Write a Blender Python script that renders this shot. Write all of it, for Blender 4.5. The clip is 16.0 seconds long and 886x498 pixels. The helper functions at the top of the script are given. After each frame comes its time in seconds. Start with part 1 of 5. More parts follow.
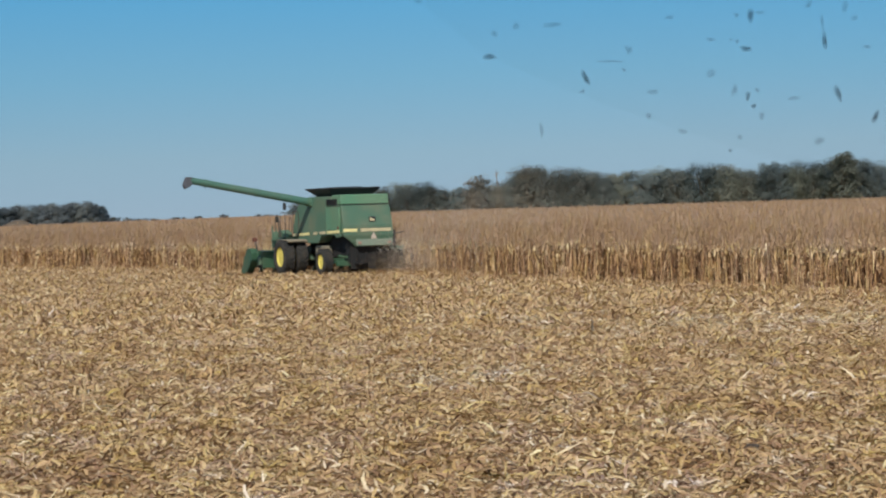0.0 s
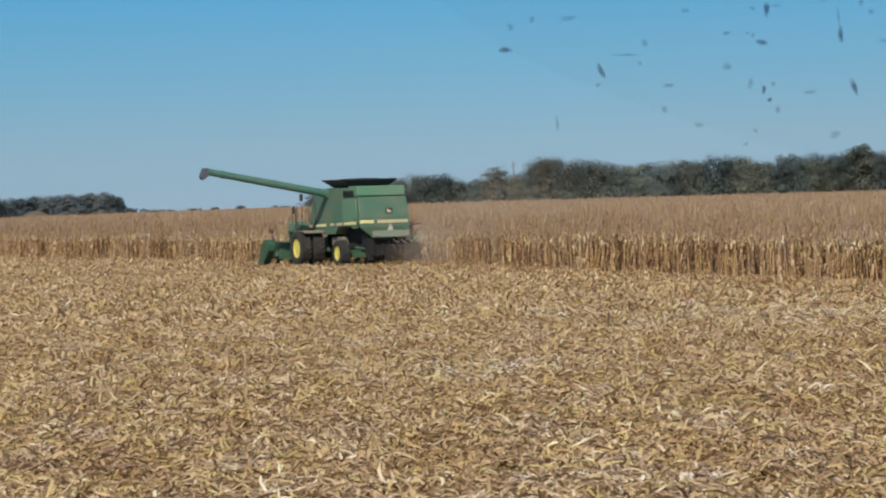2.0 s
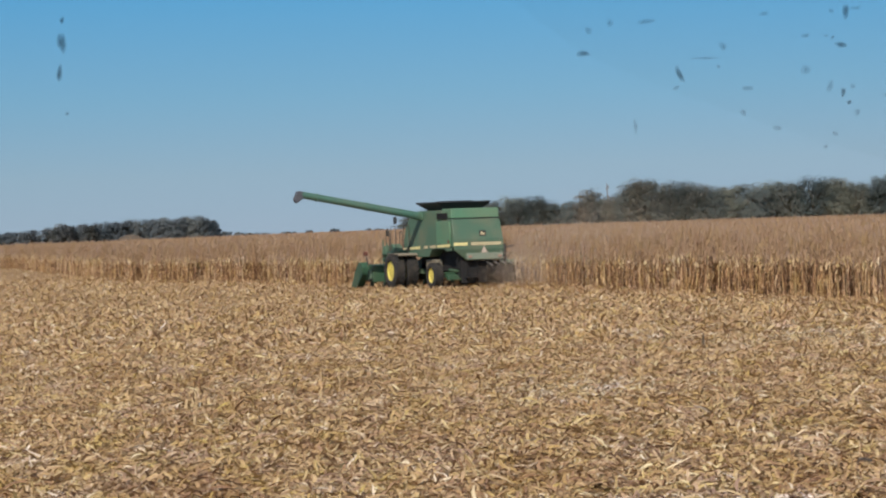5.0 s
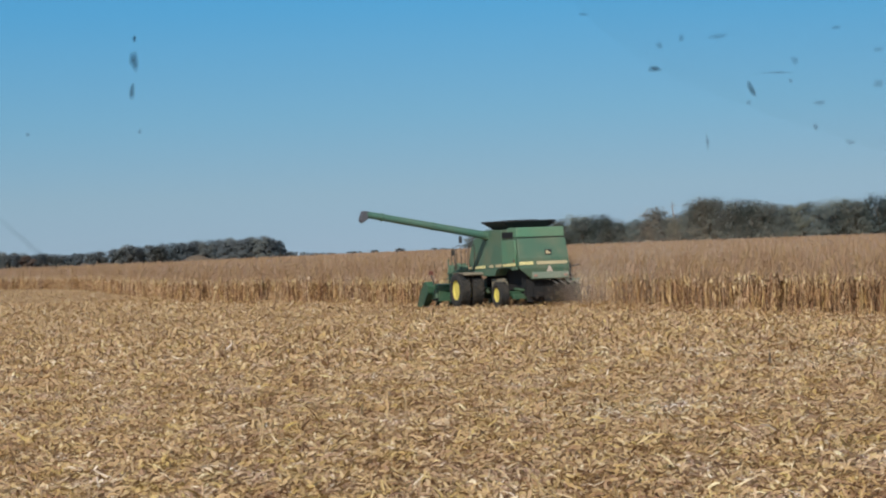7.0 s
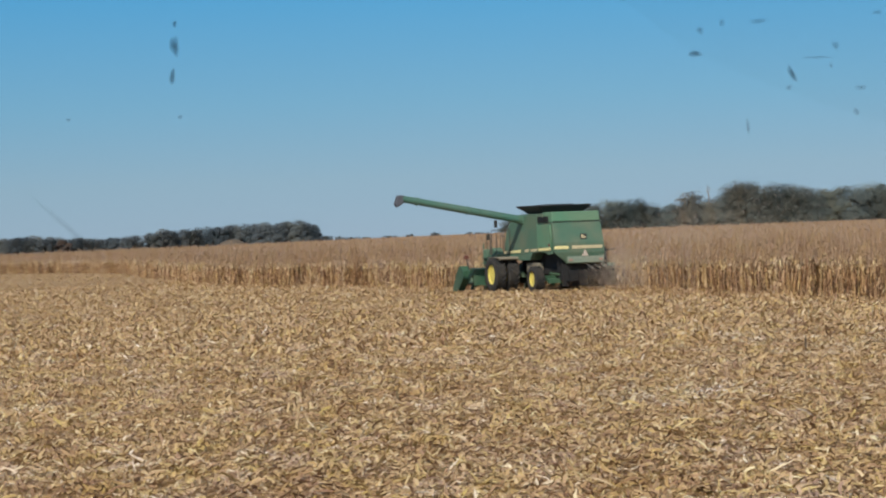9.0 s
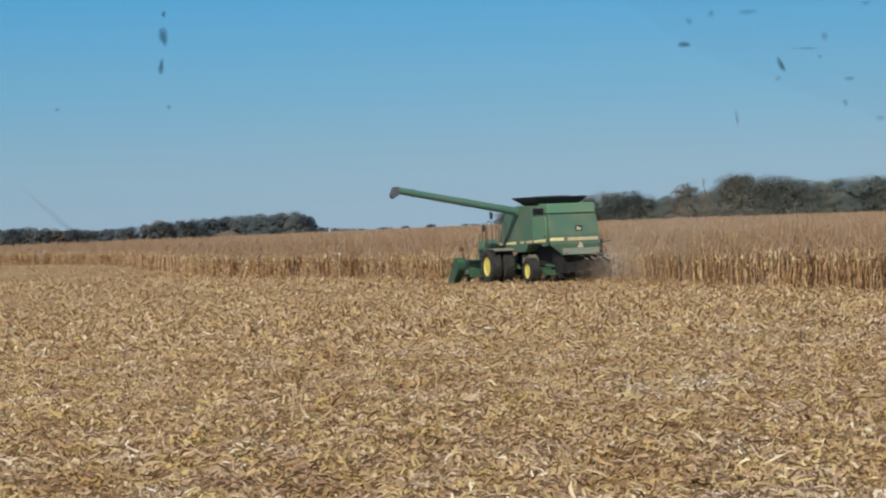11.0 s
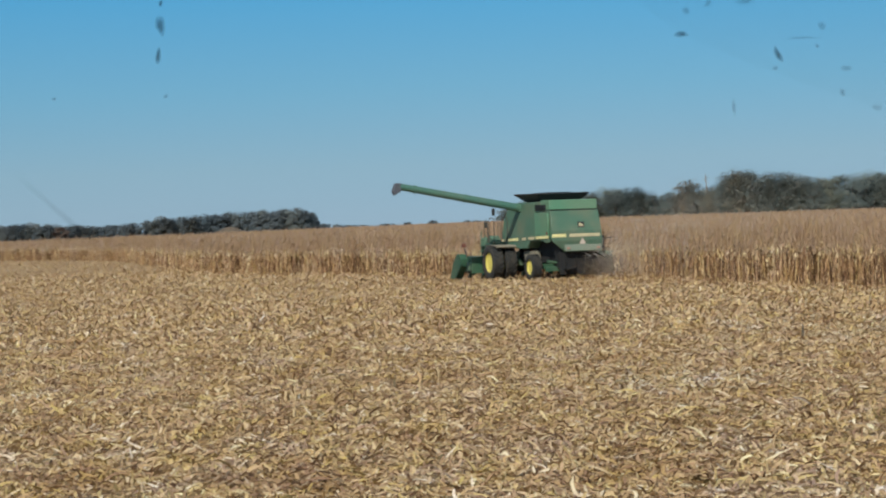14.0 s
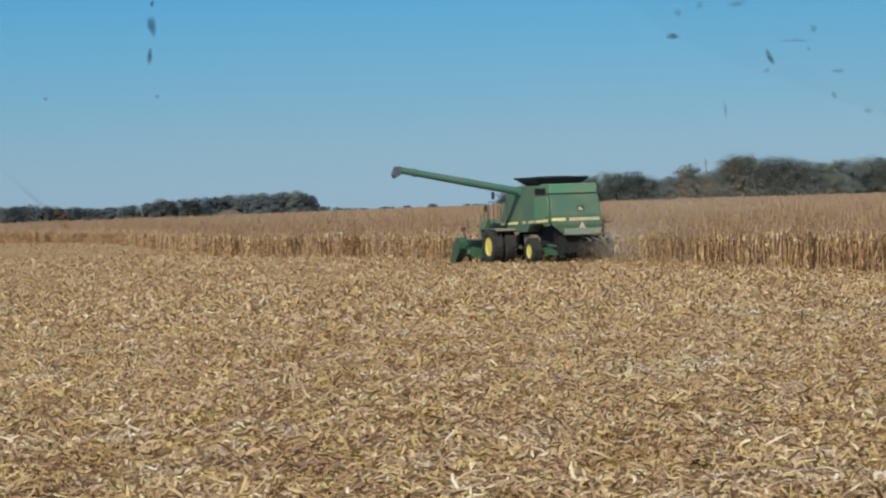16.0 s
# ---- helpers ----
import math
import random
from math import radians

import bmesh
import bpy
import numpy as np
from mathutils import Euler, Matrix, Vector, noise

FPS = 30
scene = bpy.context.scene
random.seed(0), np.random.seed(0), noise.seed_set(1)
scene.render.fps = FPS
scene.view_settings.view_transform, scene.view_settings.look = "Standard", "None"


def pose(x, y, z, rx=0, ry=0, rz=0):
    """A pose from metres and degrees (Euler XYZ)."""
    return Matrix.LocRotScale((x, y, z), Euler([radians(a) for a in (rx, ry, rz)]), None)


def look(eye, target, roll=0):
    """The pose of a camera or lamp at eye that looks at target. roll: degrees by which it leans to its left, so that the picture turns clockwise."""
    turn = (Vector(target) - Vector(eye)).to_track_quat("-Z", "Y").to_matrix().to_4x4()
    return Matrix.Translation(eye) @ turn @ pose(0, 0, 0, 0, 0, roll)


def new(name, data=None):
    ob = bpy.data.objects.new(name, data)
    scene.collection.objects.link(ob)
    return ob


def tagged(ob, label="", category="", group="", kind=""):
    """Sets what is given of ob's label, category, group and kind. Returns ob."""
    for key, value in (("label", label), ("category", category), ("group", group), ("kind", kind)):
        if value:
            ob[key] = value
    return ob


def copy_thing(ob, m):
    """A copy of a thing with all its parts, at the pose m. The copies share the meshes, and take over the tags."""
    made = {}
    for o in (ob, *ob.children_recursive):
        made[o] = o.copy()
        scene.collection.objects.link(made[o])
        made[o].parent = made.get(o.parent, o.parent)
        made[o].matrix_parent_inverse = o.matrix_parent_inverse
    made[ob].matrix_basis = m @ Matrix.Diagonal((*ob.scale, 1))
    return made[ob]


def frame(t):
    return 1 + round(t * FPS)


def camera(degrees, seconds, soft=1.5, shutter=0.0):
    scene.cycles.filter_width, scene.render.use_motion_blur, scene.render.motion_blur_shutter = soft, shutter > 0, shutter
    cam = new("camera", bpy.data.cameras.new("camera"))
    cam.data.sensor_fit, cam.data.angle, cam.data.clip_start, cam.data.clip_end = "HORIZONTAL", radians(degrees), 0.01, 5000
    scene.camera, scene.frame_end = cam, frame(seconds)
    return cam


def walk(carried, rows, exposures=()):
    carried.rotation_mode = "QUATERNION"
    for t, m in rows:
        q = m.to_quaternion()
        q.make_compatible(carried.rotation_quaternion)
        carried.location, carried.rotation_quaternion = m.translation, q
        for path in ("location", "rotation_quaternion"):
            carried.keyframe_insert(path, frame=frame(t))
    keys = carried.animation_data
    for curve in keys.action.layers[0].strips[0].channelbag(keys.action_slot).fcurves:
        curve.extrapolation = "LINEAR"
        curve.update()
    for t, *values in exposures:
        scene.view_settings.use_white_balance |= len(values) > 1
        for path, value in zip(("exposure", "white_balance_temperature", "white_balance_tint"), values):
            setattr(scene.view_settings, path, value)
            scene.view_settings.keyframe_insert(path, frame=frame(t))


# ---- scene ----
cam = camera(17.23, 16.0, soft=2.1)
ROWS = [
    (0.0, pose(-0.0030, 0.000, 3.0348, 89.215, 1.680, -4.131)),
    (0.5, pose(-0.0030, 0.000, 3.0329, 89.175, 1.696, -3.963)),
    (1.0, pose(-0.0022, 0.000, 3.0329, 89.143, 1.631, -3.924)),
    (1.5, pose(-0.0023, 0.000, 3.0320, 89.106, 1.603, -3.866)),
    (2.0, pose(-0.0026, 0.000, 3.0353, 89.059, 1.583, -3.804)),
    (2.5, pose(-0.0031, 0.000, 3.0350, 89.025, 1.615, -3.800)),
    (3.0, pose(-0.0029, 0.000, 3.0334, 89.012, 1.610, -3.781)),
    (3.5, pose(-0.0016, 0.000, 3.0340, 88.998, 1.628, -3.116)),
    (4.0, pose(-0.0004, 0.000, 3.0323, 89.080, 1.673, -2.889)),
    (4.5, pose(0.0000, 0.000, 3.0319, 89.415, 1.712, -2.608)),
    (5.0, pose(0.0020, 0.000, 3.0295, 89.553, 1.767, -1.965)),
    (5.2, pose(0.0019, 0.000, 3.0329, 89.513, 1.769, -1.489)),
    (7.3, pose(-0.0002, 0.000, 3.0282, 90.034, 2.027, -0.444)),
    (7.5, pose(0.0000, 0.000, 3.0281, 90.052, 2.028, -0.223)),
    (8.0, pose(-0.0010, 0.000, 3.0278, 89.831, 2.119, -0.006)),
    (8.5, pose(-0.0015, 0.000, 3.0289, 89.706, 2.046, 0.027)),
    (9.0, pose(-0.0016, 0.000, 3.0289, 89.690, 2.026, 0.007)),
    (11.5, pose(0.0008, 0.000, 3.0281, 89.442, 1.946, -0.104)),
    (12.0, pose(0.0011, 0.000, 3.0266, 89.365, 1.929, -0.124)),
    (12.5, pose(0.0025, 0.000, 3.0264, 89.349, 1.946, -0.147)),
    (13.0, pose(0.0016, 0.000, 3.0258, 89.351, 1.921, -0.133)),
    (13.5, pose(0.0023, 0.000, 3.0260, 89.401, 1.907, -0.069)),
    (14.0, pose(0.0020, 0.000, 3.0263, 89.453, 1.919, -0.039)),
    (14.5, pose(0.0022, 0.000, 3.0252, 89.490, 1.933, -0.037)),
    (15.0, pose(0.0018, 0.000, 3.0267, 89.357, 1.895, 0.010)),
    (15.5, pose(0.0024, 0.000, 3.0285, 89.193, 1.791, -0.003)),
    (16.0, pose(0.0049, 0.000, 3.0318, 89.126, 1.722, -0.042)),
]
# the clip's own white balance drifts a little
BALANCE = [(0.0, 0.0, 6480, 9.2), (1.0, 0.0, 6440, 7.9), (2.0, 0.0, 6440, 7.9), (3.0, 0.0, 6500, 10.0), (4.0, 0.0, 6680, 14.4), (5.0, 0.0, 6680, 14.4),
           (7.5, 0.0, 6530, 10.6), (9.0, 0.0, 6530, 10.6), (11.5, 0.0, 6430, 8.0), (12.0, 0.0, 6350, 6.0), (16.0, 0.0, 6330, 5.4)]
walk(cam, ROWS, BALANCE)

# ---- world and light ----
world = bpy.data.worlds.new("sky")
scene.world = world
world.use_nodes = True
wn = world.node_tree.nodes
wl = world.node_tree.links
sky = wn.new("ShaderNodeTexSky")
sky.sky_type = "NISHITA"
sky.sun_disc = False
SUN_EL, SUN_AZ = radians(40), radians(196)
sky.sun_elevation, sky.sun_rotation = SUN_EL, SUN_AZ
sky.dust_density, sky.air_density, sky.ozone_density = 1.0, 1.0, 2.0
wtc = wn.new("ShaderNodeTexCoord")
wmul = wn.new("ShaderNodeVectorMath")
wmul.operation = "MULTIPLY"
wmul.inputs[1].default_value = (1, 1, 0.9)
wadd = wn.new("ShaderNodeVectorMath")
wadd.operation = "ADD"
wadd.inputs[1].default_value = (0, 0, 0.22)
wnor = wn.new("ShaderNodeVectorMath")
wnor.operation = "NORMALIZE"
wsep = wn.new("ShaderNodeSeparateXYZ")
wramp = wn.new("ShaderNodeValToRGB")
# autumn haze low down, clear blue above it
stops = [(0.0, (1.22, 1.06, 0.89)), (0.02, (1.15, 1.12, 0.93)), (0.046, (0.84, 1.15, 1.06)), (0.085, (0.47, 1.12, 1.24)), (0.25, (0.75, 1.0, 1.1)), (1.0, (1.0, 1.0, 1.0))]
while len(wramp.color_ramp.elements) < len(stops):
    wramp.color_ramp.elements.new(0.5)
for e, (p, col) in zip(wramp.color_ramp.elements, stops):
    e.position, e.color = p, (*(v / 2 for v in col), 1)
wmix = wn.new("ShaderNodeMix")
wmix.data_type, wmix.blend_type = "RGBA", "MULTIPLY"
wmix.inputs[0].default_value = 1.0
wl.new(wtc.outputs["Generated"], wmul.inputs[0])
wl.new(wtc.outputs["Generated"], wsep.inputs[0])
wl.new(wsep.outputs[2], wramp.inputs[0])
wl.new(wmul.outputs[0], wadd.inputs[0])
wl.new(wadd.outputs[0], wnor.inputs[0])
wl.new(wnor.outputs[0], sky.inputs[0])
wl.new(sky.outputs[0], wmix.inputs[6])
wl.new(wramp.outputs[0], wmix.inputs[7])
wl.new(wmix.outputs[2], wn["Background"].inputs[0])
wn["Background"].inputs[1].default_value = 0.221
sun_data = bpy.data.lights.new("sun", "SUN")
sun_data.energy, sun_data.angle, sun_data.color = 4.9, radians(0.5), (1.0, 0.93, 0.82)
sun = new("sun", sun_data)
SUN_DIR = Vector((math.sin(SUN_AZ) * math.cos(SUN_EL), math.cos(SUN_AZ) * math.cos(SUN_EL), math.sin(SUN_EL)))
sun.matrix_world = look(SUN_DIR * 100, (0, 0, 0))

rng = np.random.default_rng(7)


# ---- materials ----
def material(name, build):
    m = bpy.data.materials.new(name)
    m.use_nodes = True
    build(m.node_tree, m.node_tree.nodes["Principled BSDF"])
    return m


def ramp_node(nt, stops):
    r = nt.nodes.new("ShaderNodeValToRGB")
    el = r.color_ramp.elements
    while len(el) < len(stops):
        el.new(0.5)
    for e, (p, c) in zip(el, stops):
        e.position, e.color = p, (*c, 1)
    return r


def noise_node(nt, scale, detail=4.0, coord="Object"):
    tc = nt.nodes.new("ShaderNodeTexCoord")
    n = nt.nodes.new("ShaderNodeTexNoise")
    n.inputs["Scale"].default_value, n.inputs["Detail"].default_value = scale, detail
    nt.links.new(tc.outputs[coord], n.inputs["Vector"])
    return n


def mixed(nt, a, b, fac, mode="MIX"):
    """A colour mix; each of a, b and fac is a socket or a value."""
    m = nt.nodes.new("ShaderNodeMix")
    m.data_type, m.blend_type = "RGBA", mode
    for sock, v in ((m.inputs[0], fac), (m.inputs[6], a), (m.inputs[7], b)):
        if isinstance(v, bpy.types.NodeSocket):
            nt.links.new(v, sock)
        else:
            sock.default_value = v if isinstance(v, float) else (*v, 1)
    return m.outputs[2]


def bumped(nt, bsdf, height, strength, distance):
    b = nt.nodes.new("ShaderNodeBump")
    b.inputs["Strength"].default_value, b.inputs["Distance"].default_value = strength, distance
    nt.links.new(height, b.inputs["Height"])
    nt.links.new(b.outputs[0], bsdf.inputs["Normal"])


def plain(colour, rough, metal=0.0, dirt=(0.30, 0.22, 0.14), amount=0.35, scale=2.5, coat=0.0):
    """Paint, rubber or metal with dust in patches and fine grain."""
    def build(nt, b):
        n = noise_node(nt, scale, 6)
        fine = noise_node(nt, scale * 14, 3)
        r = ramp_node(nt, [(0.42, (0, 0, 0)), (0.72, (amount,) * 3)])
        nt.links.new(n.outputs["Fac"], r.inputs[0])
        c = mixed(nt, colour, dirt, r.outputs[0])
        c2 = mixed(nt, c, tuple(v * 0.75 for v in colour), fine.outputs["Fac"])
        nt.links.new(c2, b.inputs["Base Color"])
        rr = nt.nodes.new("ShaderNodeMapRange")
        rr.inputs[3].default_value, rr.inputs[4].default_value = rough - 0.08, min(1.0, rough + 0.25)
        nt.links.new(n.outputs["Fac"], rr.inputs[0])
        nt.links.new(rr.outputs[0], b.inputs["Roughness"])
        b.inputs["Metallic"].default_value = metal
        b.inputs["Coat Weight"].default_value = coat
        bumped(nt, b, fine.outputs["Fac"], 0.15, 0.004)
    return build


def litter(stops, rough=0.75):
    """Dry plant matter: each loose piece takes its own tone, with grain along it and wider patches."""
    def build(nt, b):
        g = nt.nodes.new("ShaderNodeNewGeometry")
        r = ramp_node(nt, stops)
        nt.links.new(g.outputs["Random Per Island"], r.inputs[0])
        n = noise_node(nt, 75.0, 3)
        w = noise_node(nt, 0.5, 5)
        mp = nt.nodes.new("ShaderNodeMapping")
        mp.inputs["Rotation"].default_value, mp.inputs["Scale"].default_value = (0, 0, radians(-21)), (1.5, 0.45, 1)
        nt.links.new(w.inputs["Vector"].links[0].from_socket, mp.inputs["Vector"])
        nt.links.new(mp.outputs[0], w.inputs["Vector"])
        wr = ramp_node(nt, [(0.32, (0.80, 0.72, 0.64)), (0.46, (0.98, 0.95, 0.86)), (0.56, (1.02, 1.02, 1.0)), (0.70, (1.10, 1.15, 1.30))])
        nt.links.new(w.outputs["Fac"], wr.inputs[0])
        nr = ramp_node(nt, [(0.3, (0.76, 0.74, 0.72)), (0.7, (1.12, 1.12, 1.12))])
        nt.links.new(n.outputs["Fac"], nr.inputs[0])
        hue = noise_node(nt, 1.3, 3)
        hr = ramp_node(nt, [(0.36, (0.97, 0.975, 1.08)), (0.50, (1.0, 1.0, 1.0)), (0.64, (1.0, 1.025, 0.83))])
        nt.links.new(hue.outputs["Fac"], hr.inputs[0])
        c = mixed(nt, r.outputs[0], wr.outputs[0], 1.0, "MULTIPLY")
        c = mixed(nt, c, hr.outputs[0], 1.0, "MULTIPLY")
        c = mixed(nt, c, nr.outputs[0], 1.0, "MULTIPLY")
        c = mixed(nt, c, (1.25, 1.26, 1.25), 1.0, "MULTIPLY")
        nt.links.new(c, b.inputs["Base Color"])
        b.inputs["Roughness"].default_value = rough
        b.inputs["Specular IOR Level"].default_value = 0.25
        tl = nt.nodes.new("ShaderNodeBsdfTranslucent")
        nt.links.new(c, tl.inputs[0])
        mx = nt.nodes.new("ShaderNodeMixShader")
        mx.inputs[0].default_value = 0.16
        nt.links.new(b.outputs[0], mx.inputs[1])
        nt.links.new(tl.outputs[0], mx.inputs[2])
        nt.links.new(mx.outputs[0], nt.nodes["Material Output"].inputs[0])
    return build


def soil(nt, b):
    n1, n2, n3 = noise_node(nt, 9.0, 8), noise_node(nt, 0.25, 4), noise_node(nt, 45.0, 4)
    r = ramp_node(nt, [(0.32, (0.16, 0.10, 0.055)), (0.5, (0.36, 0.238, 0.125)), (0.66, (0.50, 0.35, 0.19))])
    nt.links.new(n1.outputs["Fac"], r.inputs[0])
    r2 = ramp_node(nt, [(0.3, (0.78, 0.72, 0.66)), (0.7, (1.1, 1.1, 1.1))])
    nt.links.new(n2.outputs["Fac"], r2.inputs[0])
    c = mixed(nt, r.outputs[0], r2.outputs[0], 1.0, "MULTIPLY")
    nt.links.new(c, b.inputs["Base Color"])
    b.inputs["Roughness"].default_value = 0.95
    b.inputs["Specular IOR Level"].default_value = 0.15
    bumped(nt, b, n3.outputs["Fac"], 0.8, 0.05)


def foliage(stops):
    """Leaves that let some light through; tone changes from bough to bough and from tree to tree."""
    def build(nt, b):
        g = nt.nodes.new("ShaderNodeNewGeometry")
        oi = nt.nodes.new("ShaderNodeObjectInfo")
        n = noise_node(nt, 0.45, 3)
        add = nt.nodes.new("ShaderNodeMath")
        add.operation = "MULTIPLY_ADD"
        add.inputs[1].default_value = 0.35
        nt.links.new(g.outputs["Random Per Island"], add.inputs[0])
        sc = nt.nodes.new("ShaderNodeMapRange")
        sc.inputs[1].default_value, sc.inputs[2].default_value, sc.inputs[4].default_value = 0.3, 0.7, 0.65
        nt.links.new(n.outputs["Fac"], sc.inputs[0])
        nt.links.new(sc.outputs[0], add.inputs[2])
        r = ramp_node(nt, stops)
        nt.links.new(add.outputs[0], r.inputs[0])
        r2 = ramp_node(nt, [(0.0, (0.74, 0.84, 0.86)), (0.4, (0.96, 1.0, 1.0)), (0.7, (1.12, 1.05, 0.95)), (0.9, (1.22, 1.18, 1.0)), (1.0, (1.34, 1.14, 0.98))])
        nt.links.new(oi.outputs["Random"], r2.inputs[0])
        c = mixed(nt, r.outputs[0], r2.outputs[0], 1.0, "MULTIPLY")
        nt.links.new(c, b.inputs["Base Color"])
        b.inputs["Roughness"].default_value = 0.75
        b.inputs["Specular IOR Level"].default_value = 0.15
        tl = nt.nodes.new("ShaderNodeBsdfTranslucent")
        nt.links.new(c, tl.inputs[0])
        mx = nt.nodes.new("ShaderNodeMixShader")
        mx.inputs[0].default_value = 0.6
        nt.links.new(b.outputs[0], mx.inputs[1])
        nt.links.new(tl.outputs[0], mx.inputs[2])
        nt.links.new(mx.outputs[0], nt.nodes["Material Output"].inputs[0])
    return build


M_SOIL = material("soil", soil)
M_HUSK = material("dry_corn_residue", litter([
    (0.0, (0.22, 0.132, 0.082)), (0.2, (0.33, 0.21, 0.135)), (0.38, (0.41, 0.275, 0.150)), (0.5, (0.43, 0.315, 0.135)), (0.62, (0.45, 0.305, 0.185)), (0.84, (0.50, 0.365, 0.215)), (1.0, (0.63, 0.53, 0.41))]))
M_STALK = material("dry_corn_stalk", litter([
    (0.0, (0.085, 0.042, 0.026)), (0.4, (0.25, 0.142, 0.080)), (0.75, (0.47, 0.315, 0.178)), (1.0, (0.60, 0.46, 0.29))]))
M_LEAF = material("dry_corn_leaf", litter([
    (0.0, (0.13, 0.068, 0.042)), (0.5, (0.35, 0.208, 0.120)), (0.9, (0.54, 0.37, 0.22)), (1.0, (0.64, 0.49, 0.31))]))
M_TOP = material("dry_corn_tassel", litter([
    (0.0, (0.262, 0.171, 0.114)), (0.5, (0.292, 0.196, 0.132)), (1.0, (0.324, 0.224, 0.154))]))
M_EAR = material("corn_ear_husk", litter([(0.0, (0.37, 0.255, 0.150)), (0.7, (0.52, 0.395, 0.250)), (1.0, (0.66, 0.54, 0.375))]))
M_BLEACHED = material("bleached_husk", litter([(0.0, (0.40, 0.325, 0.235)), (0.6, (0.56, 0.48, 0.375)), (1.0, (0.70, 0.64, 0.55))]))
M_GREEN = material("green_paint", plain((0.074, 0.150, 0.098), 0.55, coat=0.05, amount=0.62, scale=0.9))
M_GREEN_DEEP = material("deep_green_paint", plain((0.034, 0.092, 0.050), 0.5, coat=0.05, amount=0.3, scale=0.9))
M_GREEN_CLEAN = material("green_panel_paint", plain((0.098, 0.225, 0.132), 0.48, coat=0.08, amount=0.4, scale=0.9))
M_YELLOW = material("yellow_paint", plain((0.76, 0.63, 0.13), 0.45, amount=0.4))
M_CREAM = material("faded_yellow_stripe", plain((0.58, 0.49, 0.30), 0.55, amount=0.4))
M_STRIPE = material("yellow_stripe", plain((0.80, 0.70, 0.33), 0.5, amount=0.25))
M_AUGER = material("weathered_green_tube", plain((0.062, 0.158, 0.118), 0.5, coat=0.08, amount=0.3, scale=0.6))
M_DUSTBLACK = material("dusty_black_tube", plain((0.05, 0.045, 0.04), 0.7, dirt=(0.22, 0.16, 0.10), amount=0.6, scale=3))
M_RUBBER = material("tyre_rubber", plain((0.02, 0.02, 0.02), 0.8, dirt=(0.16, 0.12, 0.08), amount=0.45, scale=4))
M_BLACK = material("black_metal", plain((0.022, 0.024, 0.028), 0.55, dirt=(0.13, 0.10, 0.07), amount=0.4))
M_GREY = material("grey_metal", plain((0.34, 0.34, 0.33), 0.45, metal=0.6, amount=0.4))
M_TANKEXT = material("dark_hopper_sheet", plain((0.016, 0.021, 0.030), 0.55, dirt=(0.10, 0.085, 0.07), amount=0.25))
# near-black base colour stands for the shade under the machine
M_SHADE_BLACK = material("shade_black_steel", plain((0.010, 0.010, 0.011), 0.85, dirt=(0.03, 0.021, 0.016), amount=0.3))
M_SPOUT = material("grey_rubber", plain((0.075, 0.080, 0.10), 0.8, amount=0.15))
M_MARKER = material("dark_red_lens", plain((0.13, 0.03, 0.02), 0.5, amount=0.2))
M_FADED = material("faded_lens", plain((0.42, 0.22, 0.17), 0.5, amount=0.5))
M_ORANGE = material("orange_sign", plain((0.58, 0.47, 0.40), 0.5, amount=0.4))
M_DUSTGREEN = material("dusty_green_paint", plain((0.21, 0.26, 0.20), 0.65, dirt=(0.34, 0.28, 0.20), amount=0.55, scale=1.5))
M_DUSTY = material("dusty_panel", plain((0.20, 0.175, 0.13), 0.7, amount=0.5))
M_BARK = material("bark", plain((0.10, 0.075, 0.055), 0.9, amount=0.4, scale=1.2))
M_SNAG = material("weathered_wood", plain((0.24, 0.22, 0.20), 0.9, amount=0.3, scale=1.2))
# greyed, lifted leaf colour holds the distance haze over the near wood
M_FOL_R = material("hazed_autumn_leaves", foliage([
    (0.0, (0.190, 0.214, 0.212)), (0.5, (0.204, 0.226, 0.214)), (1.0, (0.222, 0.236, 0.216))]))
# blue-grey base colour carries the air haze on the far grove and hedgerow
M_FOL_L = material("hazed_far_leaves", foliage([
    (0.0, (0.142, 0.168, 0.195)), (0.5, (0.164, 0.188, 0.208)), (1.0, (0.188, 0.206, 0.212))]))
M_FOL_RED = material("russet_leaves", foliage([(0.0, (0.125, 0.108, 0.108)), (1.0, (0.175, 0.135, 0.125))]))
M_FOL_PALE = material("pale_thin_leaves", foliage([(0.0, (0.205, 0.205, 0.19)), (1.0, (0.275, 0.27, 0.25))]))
M_CABIN = material("cab_lining", plain((0.09, 0.09, 0.095), 0.8, amount=0.2))


def glass_build(nt, b):
    out = nt.nodes["Material Output"]
    tr = nt.nodes.new("ShaderNodeBsdfTransparent")
    tr.inputs[0].default_value = (0.975, 0.985, 0.985, 1)
    gl = nt.nodes.new("ShaderNodeBsdfGlossy")
    gl.inputs["Roughness"].default_value = 0.02
    mx = nt.nodes.new("ShaderNodeMixShader")
    mx.inputs[0].default_value = 0.03
    nt.links.new(tr.outputs[0], mx.inputs[1])
    nt.links.new(gl.outputs[0], mx.inputs[2])
    nt.links.new(mx.outputs[0], out.inputs[0])


M_GLASS = material("windscreen_glass", glass_build)


def cab_glass(nt, b):
    b.inputs["Base Color"].default_value = (0.03, 0.04, 0.045, 1)
    b.inputs["Roughness"].default_value = 0.05
    b.inputs["Specular IOR Level"].default_value = 0.8


M_DARKGLASS = material("tinted_cab_glass", cab_glass)


